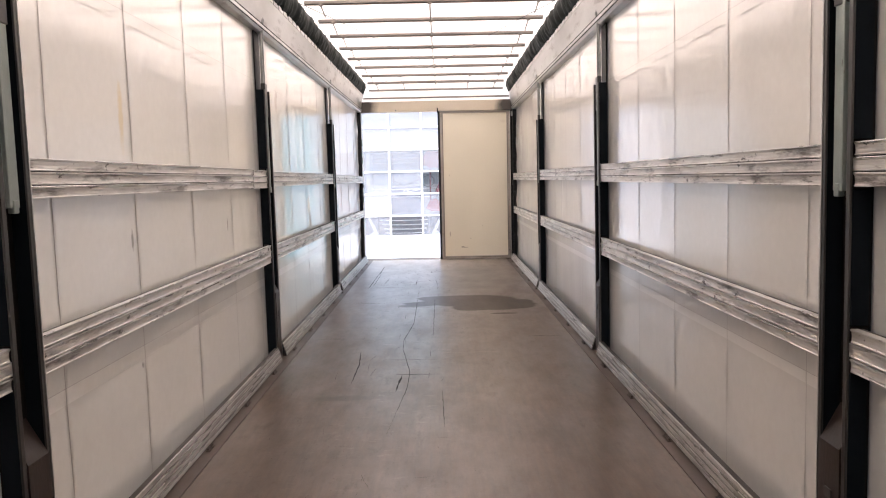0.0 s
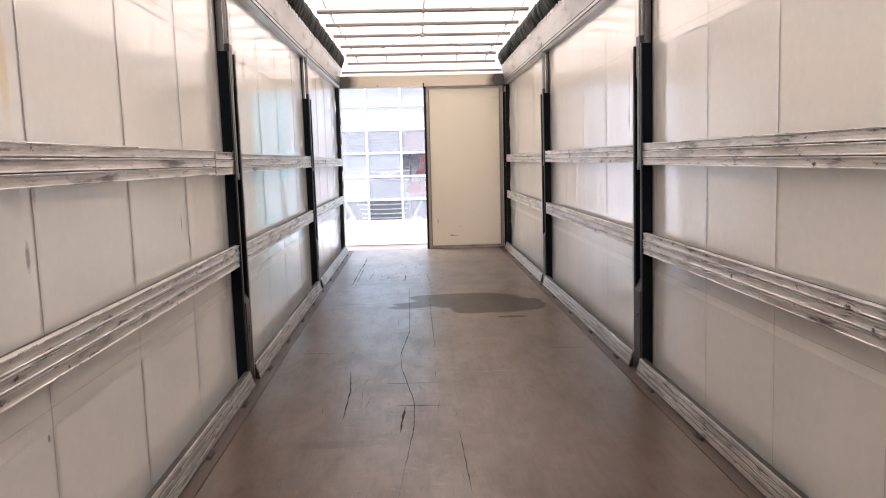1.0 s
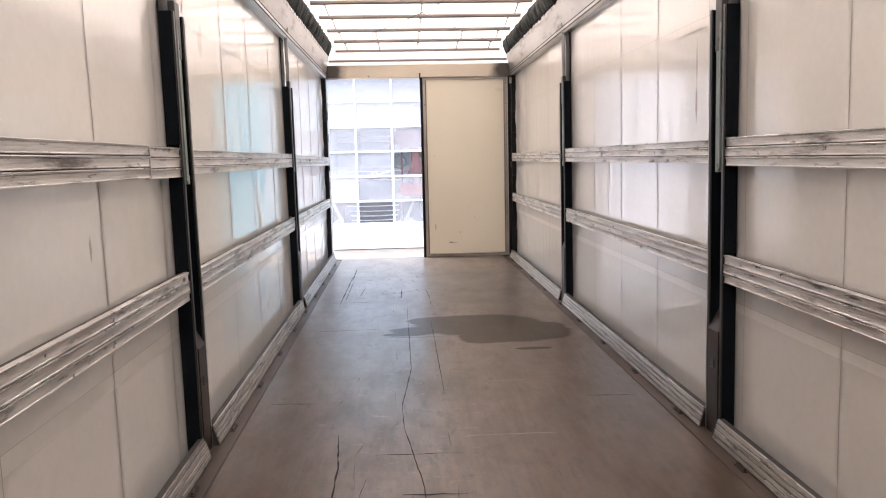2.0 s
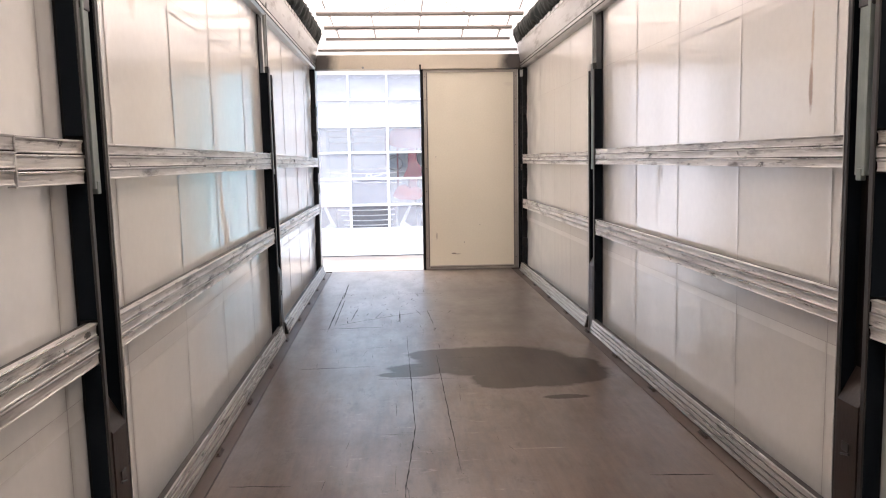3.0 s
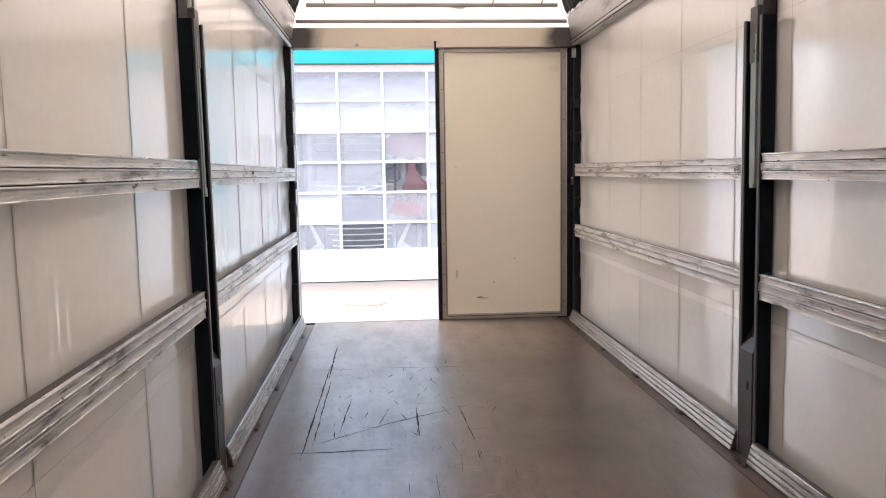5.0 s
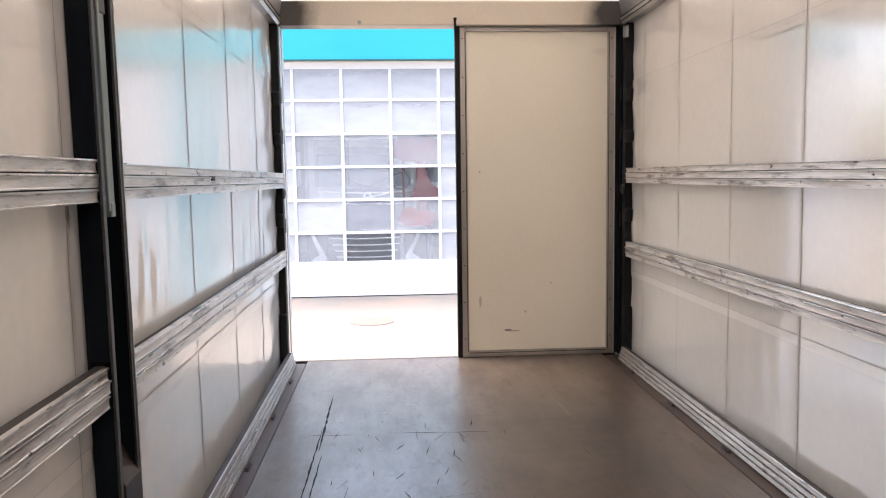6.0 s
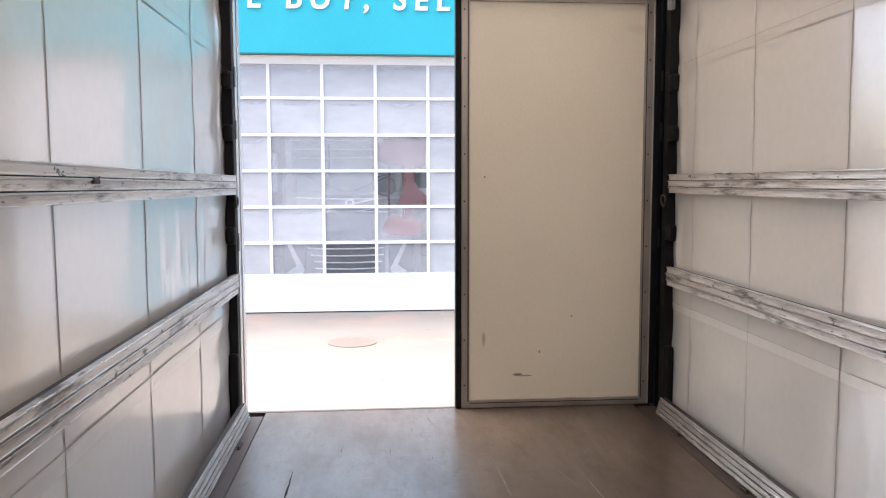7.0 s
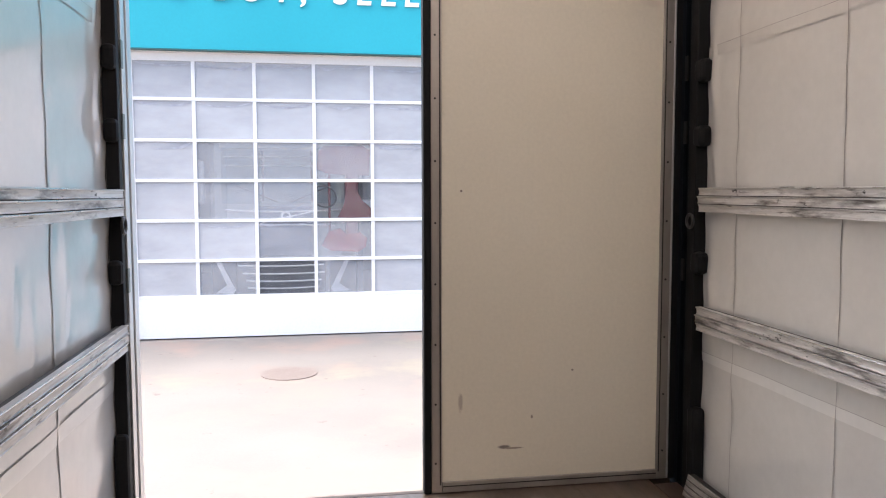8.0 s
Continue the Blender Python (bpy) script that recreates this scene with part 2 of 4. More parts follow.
def acrylic(name, lo, hi):
    """Scratched milky double panes: part clear, part scattering, each a little different."""
    m, nodes, links, bsdf = shader(name)
    info = nodes.new("ShaderNodeObjectInfo")
    vec = mapped(nodes, links, (1, 1, 2.5))
    haze = grain(nodes, links, vec, 1.6, 5, 0.6)
    bsdf.inputs["Base Color"].default_value = (0.66, 0.665, 0.685, 1)
    bsdf.inputs["Roughness"].default_value = 0.06
    clear = nodes.new("ShaderNodeBsdfTransparent")
    mix = nodes.new("ShaderNodeMixShader")
    amount = calc(nodes, links, "ADD", spread(nodes, links, haze, 0.3, 0.7, lo, hi), calc(nodes, links, "MULTIPLY", info.outputs["Random"], 0.03))
    links.new(amount, mix.inputs[0])
    links.new(clear.outputs[0], mix.inputs[1])
    links.new(bsdf.outputs[0], mix.inputs[2])
    links.new(mix.outputs[0], nodes["Material Output"].inputs[0])
    return m


pane_mats = [acrylic("milky_acrylic_pane", 0.40, 0.52), acrylic("hazy_acrylic_pane", 0.19, 0.29), acrylic("clearer_acrylic_pane", 0.02, 0.06)]
cab_glass_mat = glass("windscreen_glass", (0.7, 0.8, 0.85))


# ---- mesh helpers ----
def box(bm, x0, x1, y0, y1, z0, z1, bevel=0.0):
    """A box between two corners, its edges rounded by bevel."""
    m = Matrix.LocRotScale(((x0 + x1) / 2, (y0 + y1) / 2, (z0 + z1) / 2), None, (abs(x1 - x0), abs(y1 - y0), abs(z1 - z0)))
    made = bmesh.ops.create_cube(bm, size=1, matrix=m)["verts"]
    if bevel:
        edges = {e for v in made for e in v.link_edges}
        bmesh.ops.bevel(bm, geom=list(edges), offset=bevel, segments=2, affect="EDGES", profile=0.5)
    return bm


def rod(bm, a, b, radius, sides=10):
    a, b = Vector(a), Vector(b)
    m = Matrix.Translation((a + b) / 2) @ (b - a).to_track_quat("Z", "Y").to_matrix().to_4x4()
    bmesh.ops.create_cone(bm, cap_ends=True, segments=sides, radius1=radius, radius2=radius, depth=(b - a).length, matrix=m)
    return bm


def extrude_y(bm, profile, ys, wobble=0.0, seed=1, rise=0.0):
    """A closed x-z outline drawn along y through the stations ys, its first end lifted by rise."""
    rnd = random.Random(seed)
    rings = []
    for y in ys:
        lift = rise * (ys[-1] - y) / (ys[-1] - ys[0])
        rings.append([bm.verts.new((x + rnd.uniform(-wobble, wobble), y, z + lift + rnd.uniform(-wobble, wobble))) for x, z in profile])
    n = len(profile)
    for a, b in zip(rings, rings[1:]):
        for i in range(n):
            bm.faces.new((a[i], a[(i + 1) % n], b[(i + 1) % n], b[i]))
    bm.faces.new(rings[0])
    bm.faces.new(list(reversed(rings[-1])))
    return bm


def extrude_z(bm, outline, z0, z1):
    """A closed x-y outline raised from z0 to z1."""
    lo = [bm.verts.new((x, y, z0)) for x, y in outline]
    hi = [bm.verts.new((x, y, z1)) for x, y in outline]
    n = len(outline)
    for i in range(n):
        bm.faces.new((lo[i], lo[(i + 1) % n], hi[(i + 1) % n], hi[i]))
    bm.faces.new(list(reversed(lo)))
    bm.faces.new(hi)
    return bm


def torus(bm, centre, axis, radius, thick, seg=16, ring=6, arc=1.0):
    axis = Vector(axis).normalized()
    u = axis.orthogonal().normalized()
    v = axis.cross(u)
    loops = []
    for i in range(seg):
        a = 2 * math.pi * arc * i / seg
        d = u * math.cos(a) + v * math.sin(a)
        loops.append([bm.verts.new(Vector(centre) + d * (radius + thick * math.cos(2 * math.pi * j / ring)) + axis * thick * math.sin(2 * math.pi * j / ring)) for j in range(ring)])
    for i in range(seg):
        a, b = loops[i], loops[(i + 1) % seg]
        for j in range(ring):
            bm.faces.new((a[j], a[(j + 1) % ring], b[(j + 1) % ring], b[j]))
    return bm


def racked(x, y, z):
    """A place in the leaning body: shifted sideways with its height, and less and less towards the rear portal."""
    return x - RACK * max(0.0, z) * max(0.0, min(1.0, (REAR - y) / 3.35))


def mesh_of(name, bm, material, smooth=False):
    for v in bm.verts:
        v.co.x = racked(*v.co)
    bmesh.ops.recalc_face_normals(bm, faces=bm.faces[:])
    me = bpy.data.meshes.new(name)
    bm.to_mesh(me)
    bm.free()
    me.materials.append(material)
    if smooth:
        for p in me.polygons:
            p.use_smooth = True
    return me


def part(name, bm, material, parent, label="", smooth=False):
    ob = new(name, mesh_of(name, bm, material, smooth))
    ob.parent = parent
    return tagged(ob, label)


def thing(name, label, category, group="", kind="", at=(0, 0, 0)):
    ob = new(name)
    ob.location = at
    return tagged(ob, label, category, group, kind)


def solid(name, bm, material, label, category, group="", kind="", smooth=False):
    return tagged(new(name, mesh_of(name, bm, material, smooth)), label, category, group, kind)


def steps(a, b, d):
    n = max(1, round((b - a) / d))
    return [a + (b - a) * i / n for i in range(n + 1)]


# ---- floor ----
def floor_material():
    m, nodes, links, bsdf = shader("brown_phenolic_plywood")
    vec = mapped(nodes, links)
    along = mapped(nodes, links, (1.0, 0.35, 1.0))
    big = grain(nodes, links, vec, 1.3, 5, 0.6)
    small = grain(nodes, links, vec, 70, 3)
    col = blend(nodes, links, spread(nodes, links, big, 0.3, 0.7), (0.074, 0.046, 0.028), (0.108, 0.068, 0.044))
    col = blend(nodes, links, 0.35, col, blend(nodes, links, small, (0.45, 0.45, 0.45), (1.0, 1.0, 1.0)), "MULTIPLY")
    worn = spread(nodes, links, grain(nodes, links, along, 5.0, 6, 0.7), 0.55, 0.75)
    col = blend(nodes, links, calc(nodes, links, "MULTIPLY", worn, 0.35), col, (0.18, 0.135, 0.11))
    smear = spread(nodes, links, grain(nodes, links, mapped(nodes, links, (2.2, 0.5, 1.0)), 2.4, 7, 0.7), 0.50, 0.72)
    col = blend(nodes, links, calc(nodes, links, "MULTIPLY", smear, 0.55), col, (0.032, 0.024, 0.020))
    rub = spread(nodes, links, grain(nodes, links, mapped(nodes, links, (0.5, 3.0, 1.0)), 6.0, 6, 0.7), 0.58, 0.70)
    col = blend(nodes, links, calc(nodes, links, "MULTIPLY", rub, 0.4), col, (0.032, 0.025, 0.021))
    streak = spread(nodes, links, grain(nodes, links, mapped(nodes, links, (1.0, 0.06, 1.0)), 40.0, 5, 0.7), 0.42, 0.68)
    col = blend(nodes, links, calc(nodes, links, "MULTIPLY", streak, 0.5), col, (0.028, 0.021, 0.017))
    fleck = spread(nodes, links, grain(nodes, links, mapped(nodes, links, (0.7, 1.3, 1.0)), 22.0, 7, 0.75), 0.66, 0.71)
    col = blend(nodes, links, calc(nodes, links, "MULTIPLY", fleck, 0.7), col, (0.016, 0.013, 0.011))
    lane = spot(nodes, links, (-0.30, 7.5, 0), (0.75, 6.5, 1.0), 0.3, 0.7)
    mott = spread(nodes, links, grain(nodes, links, mapped(nodes, links, (1.5, 0.55, 1.0)), 9.0, 9, 0.75), 0.48, 0.66)
    col = blend(nodes, links, calc(nodes, links, "MULTIPLY", calc(nodes, links, "MULTIPLY", mott, lane), 0.72), col, (0.030, 0.023, 0.020))
    chalk = spread(nodes, links, grain(nodes, links, mapped(nodes, links, (0.6, 1.6, 1.0)), 11.0, 8, 0.75), 0.58, 0.70)
    col = blend(nodes, links, calc(nodes, links, "MULTIPLY", calc(nodes, links, "MULTIPLY", chalk, lane), 0.75), col, (0.24, 0.19, 0.16))
    # a blotchy darker zone before the closed door leaf
    dark_zone = calc(nodes, links, "MULTIPLY", spot(nodes, links, (0.42, 10.1, 0), (0.62, 1.9, 1.0), 0.8, 0.6), spread(nodes, links, grain(nodes, links, vec, 2.6, 6, 0.65), 0.30, 0.62, 0.35, 0.85))
    col = blend(nodes, links, dark_zone, col, (0.045, 0.037, 0.032))
    # a damp patch with a ragged rim, about 1.4 by 1.1 m, with a tongue and a separate drop
    wet = spot(nodes, links, (0.33, 8.12, 0), (0.52, 0.40, 1.0), 0.7, 0.15)
    for centre, radii in (((0.62, 7.82, 0), (0.42, 0.32, 1.0)), ((0.36, 7.68, 0), (0.26, 0.22, 1.0)), ((-0.12, 7.98, 0), (0.28, 0.15, 1.0)), ((-0.02, 8.32, 0), (0.24, 0.15, 1.0)), ((0.62, 7.30, 0), (0.14, 0.040, 1.0)), ((-0.26, 7.85, 0), (0.18, 0.07, 1.0)), ((0.76, 7.95, 0), (0.26, 0.22, 1.0))):
        wet = calc(nodes, links, "MAXIMUM", wet, spot(nodes, links, centre, radii, 0.9, 0.17))
    shade = spot(nodes, links, (-0.58, 4.48, 0), (0.24, 0.07, 1.0), 1.0)
    wet = calc(nodes, links, "MAXIMUM", wet, calc(nodes, links, "MULTIPLY", shade, 0.5))
    col = blend(nodes, links, calc(nodes, links, "MULTIPLY", wet, 0.60), col, (0.017, 0.014, 0.0125))
    links.new(col, bsdf.inputs["Base Color"])
    r = spread(nodes, links, grain(nodes, links, along, 3.0, 5, 0.65), 0.3, 0.7, 0.34, 0.48)
    r = calc(nodes, links, "ADD", r, calc(nodes, links, "MULTIPLY", wet, 0.06))
    links.new(r, bsdf.inputs["Roughness"])
    # scuffed and damp places are dull, the rest has a worn sheen
    patchy = spread(nodes, links, grain(nodes, links, mapped(nodes, links, (1.2, 0.45, 1.0)), 3.2, 8, 0.72), 0.38, 0.62)
    dull = calc(nodes, links, "MAXIMUM", calc(nodes, links, "MULTIPLY", mott, 0.6), calc(nodes, links, "MAXIMUM", wet, calc(nodes, links, "MULTIPLY", patchy, 0.6)))
    dull = calc(nodes, links, "MAXIMUM", dull, calc(nodes, links, "MULTIPLY", dark_zone, 0.8))
    links.new(calc(nodes, links, "MULTIPLY_ADD", dull, -0.26, 0.32), bsdf.inputs["Specular IOR Level"])
    # more coat towards the rear left, set to bring out the doorway's glare
    glossy = spot(nodes, links, (-0.35, 11.6, 0), (1.6, 5.6, 1.0), 0.5, 0.75)
    links.new(calc(nodes, links, "MULTIPLY", calc(nodes, links, "MULTIPLY_ADD", dull, -0.5, 1.0), calc(nodes, links, "MULTIPLY_ADD", glossy, 0.64, 0.36)), bsdf.inputs["Coat Weight"])
    bsdf.inputs["Coat IOR"].default_value, bsdf.inputs["Coat Roughness"].default_value = 1.8, 0.29
    # weak sheen added to lift the floor at grazing angles, less where damp
    links.new(calc(nodes, links, "MULTIPLY_ADD", wet, -0.08, 0.10), bsdf.inputs["Sheen Weight"])
    bsdf.inputs["Sheen Roughness"].default_value = 0.3
    b = nodes.new("ShaderNodeBump")
    b.inputs["Strength"].default_value, b.inputs["Distance"].default_value = 0.12, 0.002
    links.new(small, b.inputs["Height"])
    links.new(b.outputs[0], bsdf.inputs["Normal"])
    return m


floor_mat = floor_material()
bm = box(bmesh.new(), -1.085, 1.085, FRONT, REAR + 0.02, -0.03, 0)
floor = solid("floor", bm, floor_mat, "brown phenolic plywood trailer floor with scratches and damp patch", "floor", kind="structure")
bm = box(bmesh.new(), -1.27, 1.27, FRONT - 0.05, REAR + 0.12, -0.16, -0.034)
solid("floor_frame", bm, plate_mat, "dark steel chassis frame under the plywood floor", "frame", kind="structure")

bm = box(bmesh.new(), -0.95, 0.95, FRONT, REAR - 0.5, GROUND, -0.161)
solid("chassis", bm, plate_mat, "plain dark chassis block under the floor frame", "chassis", kind="structure")

# ---- walls: tarpaulin curtains with welded seams ----
SEAMS = {-1: [FRONT, -0.46, 0.27, 0.99, 1.72, 2.50, 3.20, 3.96, 4.71, 5.38, 5.90, 6.66, 7.42, 8.26, 8.86, 9.26, 10.07, 10.85, 11.62, 12.29, REAR - 0.1],
         1: [FRONT, -0.46, 0.27, 0.99, 1.72, 2.45, 3.17, 3.91, 4.63, 5.40, 5.82, 6.57, 7.33, 8.06, 8.75, 9.25, 9.95, 10.645, 11.36, 12.01, REAR - 0.1]}


WRINKLES = [(-1, 7.60, 0.93, 0.016, 0.16, -0.007), (-1, 7.66, 0.90, 0.012, 0.12, -0.006), (-1, 7.56, 1.08, 0.018, 0.07, -0.006), (1, 7.62, 1.22, 0.018, 0.08, -0.006), (1, 7.66, 1.0, 0.012, 0.12, -0.004),
            (1, 12.22, 1.9, 0.03, 0.2, -0.012), (1, 12.18, 1.45, 0.03, 0.15, -0.010), (1, 12.2, 0.95, 0.03, 0.2, -0.012), (-1, 12.22, 1.7, 0.03, 0.2, -0.010), (-1, 12.2, 2.1, 0.03, 0.15, -0.010),
            (-1, 11.10, 1.00, 0.03, 0.10, -0.005), (-1, 11.20, 0.92, 0.022, 0.08, 0.004), (-1, 11.32, 1.02, 0.03, 0.12, -0.005), (-1, 11.45, 0.93, 0.02, 0.09, -0.004), (-1, 11.76, 1.0, 0.03, 0.16, -0.004),
            (-1, 9.45, 1.03, 0.022, 0.12, -0.005), (-1, 9.515, 0.99, 0.014, 0.12, 0.003), (-1, 9.58, 1.00, 0.018, 0.10, -0.0045), (-1, 9.70, 0.95, 0.025, 0.14, -0.003), (-1, 9.38, 0.88, 0.016, 0.07, 0.004)]


def crease(s, y, z):
    """How far the cloth stands off its plane: slow waves, upright creases, and tugs at the rear pole."""
    c = 0.006 * noise.noise((y * 1.3, z * 0.8, 3 * s)) + 0.0012 * noise.noise((y * 4.5, z * 0.9, 7 + s))
    c += 0.0004 * noise.noise((y * 11, z * 4, 2 + s))
    dent = max(0.0, noise.noise((y * 1.1 + 5, z * 1.1, 13 * s)) - 0.26)
    c += 0.002 * dent * math.sin(y * 34 + 3 * noise.noise((y, z * 3, 1)))
    for side, y0, z0, wide, high, deep in WRINKLES:
        if s == side and abs(y - y0) < 0.2:
            c += deep * math.exp(-((y - y0 - 0.06 * (z - z0)) / wide) ** 2 - ((z - z0) / high) ** 2)
    if y > REAR - 1.6:
        f = (y - REAR + 1.6) / 1.6
        c += 0.004 * f * math.sin((z * 2.4 - y) * 9) + 0.011 * f * noise.noise((y * 2.2 - z * 1.4, z * 1.7, 21 + s)) + 0.004 * f * noise.noise((y * 6 + z * 4, z * 3.5, 31 + s))
    return min(c, 0.02)


def curtain(s, name):
    wall = thing(name, "white tarpaulin side curtain with welded vertical seams", "curtain wall", kind="structure")
    seams = SEAMS[s]
    for i, (a, b) in enumerate(zip(seams, seams[1:])):
        bm = bmesh.new()
        ys, zs = steps(a, b + 0.012, 0.02), steps(-0.02, 2.56, 0.06)
        grid = []
        for y in ys:
            lean = 0.004 * (y - a) / (b - a)
            grid.append([bm.verts.new((s * (CURTAIN_X + 0.004 - lean + crease(s, y, z)), y, z)) for z in zs])
        for p, q in zip(grid, grid[1:]):
            for j in range(len(zs) - 1):
                bm.faces.new((p[j], p[j + 1], q[j + 1], q[j]))
        part("panel", bm, curtain_mat, wall, smooth=True)
    for y in seams[1:-1]:
        bm = bmesh.new()
        rows = []
        for z in steps(-0.02, 2.56, 0.10):
            f = s * (CURTAIN_X - 0.0025 + crease(s, y, z))
            w = 0.003 * noise.noise((y, z * 3, 11))
            rows.append([bm.verts.new((f, y + d + w, z)) for d in ((-0.0022, 0.0022) if s < 0 else (-0.0017, 0.0017))])
        for p, q in zip(rows, rows[1:]):
            bm.faces.new((p[0], p[1], q[1], q[0]))
        part("seam", bm, seam_mat, wall, "dark welded seam")
        bm = bmesh.new()
        rows = [[bm.verts.new((s * (CURTAIN_X + d + crease(s, y + e, z)), y + e, z)) for d, e in ((-0.0018, 0.003), (-0.0012, 0.024), (0.003, 0.027))] for z in steps(-0.02, 2.56, 0.10)]
        for p, q in zip(rows, rows[1:]):
            for j in range(2):
                bm.faces.new((p[j], p[j + 1], q[j + 1], q[j]))
        part("overlap_strip", bm, curtain_mat, wall)
    for z0, z1 in (((1.985, 2.035) if s < 0 else (1.935, 1.980)), ((0.566, 0.622) if s < 0 else (0.600, 0.642))):
        for a, b in zip(POSTS, POSTS[1:] + [REAR - 0.08]):
            bm = bmesh.new()
            ys = steps(a, b, 0.09)
            rows = [[bm.verts.new((s * (CURTAIN_X - 0.0016 + crease(s, y, z)), y, z)) for z in (z0, z1)] for y in ys]
            for p, q in zip(rows, rows[1:]):
                bm.faces.new((p[0], p[1], q[1], q[0]))
            band = part("weld_band", bm, band_mat if z0 < 1 else curtain_mat, wall, "paler welded band", smooth=True)
            bm = bmesh.new()
            rows = [[bm.verts.new((s * (CURTAIN_X - 0.0022 + crease(s, y, z)), y, z)) for z in (z1 - 0.0006, z1 + 0.0012)] for y in ys]
            for p, q in zip(rows, rows[1:]):
                bm.faces.new((p[0], p[1], q[1], q[0]))
            part("band_edge", bm, seam_mat, band, "thin grey weld line")
    return wall


curtain(-1, "wall_left")
curtain(1, "wall_right")
bm = box(bmesh.new(), -1.27, 1.27, FRONT - 0.05, FRONT - 0.005, -0.03, 2.9)
solid("wall_front", bm, bulk_mat, "plain grey front bulkhead panel", "wall", kind="structure")

# ---- side posts ----
# undersides of the upper and the middle lath, bay by bay
LATH_Z = {-1: ((1.276, 0.730), (1.276, 0.730), (1.278, 0.731), (1.264, 0.724)), 1: ((1.266, 0.738), (1.266, 0.738), (1.274, 0.748), (1.268, 0.748))}
LATH_TALL = (1.18, 1.18, 1.06, 0.98)


def side_post(s, y, bay):
    """A deep steel channel, open to the inside, with a locking bar in it and a closed foot."""
    post = thing("side_post", "black steel side post with grey locking bar", "post", "side posts of the trailer")
    X = lambda d: s * (d + 0.008 if d < 1.24 else d)
    bm = box(bmesh.new(), X(1.2465), X(1.254), y - 0.080, y + 0.080, 0, 2.42, 0.001)
    part("back_plate", bm, post_mat, post)
    for a, b in ((-0.082, -0.070), (0.070, 0.082)):
        hi, lo = LATH_Z[s][bay]
        tall = 0.112 * LATH_TALL[bay]
        for z0, z1 in ((0.002, lo - 0.006), (lo + tall, hi - 0.006), (hi + tall, 1.97)) if a < 0 else ((0.002, 1.97),):
            part("side_web", box(bmesh.new(), X(1.186), X(1.246), y + a, y + b, z0, z1, 0.002), plate_mat, post)
    for a, b in ((-0.082, -0.060), (0.060, 0.082)):
        bm = box(bmesh.new(), X(1.178), X(1.1855), y + a, y + b, 0.002, 1.97, 0.002)
        flange = part("flange", bm, edge_mat, post)
        # the doorway's glint on the far flange edge, added as a thin bright strip
        if a > 0:
            part("glint_strip", box(bmesh.new(), X(1.1755), X(1.1778), y + 0.0785, y + 0.0820, 0.002, 1.97, 0.0005), bright_mat, flange, "bright strip standing in for the glint on the flange edge")
    bm = bmesh.new()
    box(bm, X(1.188), X(1.206), y - 0.030, y + 0.034, 1.252, 1.90, 0.003)
    box(bm, X(1.180), X(1.188), y - 0.032, y - 0.018, 1.252, 1.90, 0.002)
    box(bm, X(1.180), X(1.200), y - 0.014, y + 0.014, 1.236, 1.275, 0.003)
    part("locking_bar", bm, lever_mat, post, "grey-green steel locking bar")
    bm = bmesh.new()
    box(bm, X(1.184), X(1.214), y - 0.034, y + 0.038, 1.78, 2.02, 0.004)
    rod(bm, (X(1.181), y, 1.83), (X(1.186), y, 1.83), 0.010)
    part("slide", bm, edge_mat, post)
    bm = bmesh.new()
    extrude_y(bm, [(X(1.244), 0.0), (X(1.174), 0.0), (X(1.174), 0.50), (X(1.236), 0.61), (X(1.244), 0.61)], [y - 0.058, y + 0.058])
    foot = part("foot_cover", bm, foot_mat, post, "dark brown steel foot cover")
    bm = bmesh.new()
    box(bm, X(1.169), X(1.1735), y - 0.020, y + 0.020, 0.335, 0.365, 0.002)
    rod(bm, (X(1.171), y - 0.022, 0.33), (X(1.171), y + 0.024, 0.318), 0.004, 8)
    part("latch", bm, edge_mat, foot)
    bm = bmesh.new()
    box(bm, X(1.196), X(1.214), y - 0.024, y + 0.024, 2.021, 2.44, 0.004)
    box(bm, X(1.188), X(1.1955), y - 0.010, y + 0.010, 2.021, 2.44, 0.003)
    torus(bm, (X(1.186), y, 2.462), (1, 0, 0), 0.020, 0.007)
    part("hook_bar", bm, galv_mat, post, "galvanised hook bar")
    return post


for s in (-1, 1):
    for bay, y in enumerate(POSTS):
        side_post(s, y + POST_OFF[s][bay], bay)

# ---- side laths and kick boards ----
RIB = [(0.006, 0.0), (0.0262, 0.0), (0.0266, 0.0025), (0.0246, 0.0045), (0.0240, 0.0140), (0.0252, 0.0250), (0.0280, 0.0275), (0.0285, 0.0318), (0.0270, 0.0330), (0.006, 0.0332)]
BAYS = list(zip([FRONT] + [p + 0.0835 for p in POSTS], [p - 0.0695 for p in POSTS] + [REAR - 0.19]))


def ribs(s, lath, a, b, z, seed, tall, proud=0.0, cut=(0.012, 0.0, 0.012), rise=0.0):
    for k in range(3):
        bm = bmesh.new()
        extrude_y(bm, [(s * (LATH_X + 0.0275 - proud - d), z + tall * (0.0364 * k + h)) for d, h in RIB], steps(a + 0.004 * k, b - cut[k], 0.06), 0.0005, seed + k, rise)
        rib = part("rib", bm, lath_mat, lath)
        x, h = LATH_X - 0.0012 - proud, z + tall * (0.0364 * k + 0.0328)
        lip = [(s * (x + 0.004), h + 0.0004), (s * (x - 0.0006), h - 0.0002), (s * (x - 0.0012), h - 0.0022), (s * (x - 0.0006), h - 0.0042), (s * (x + 0.002), h - 0.005)]
        part("lip", extrude_y(bmesh.new(), lip, steps(a + 0.004 * k, b - cut[k], 0.12), 0.0003, seed + k + 11, rise), lip_mat, rib, "bare rubbed aluminium lip")


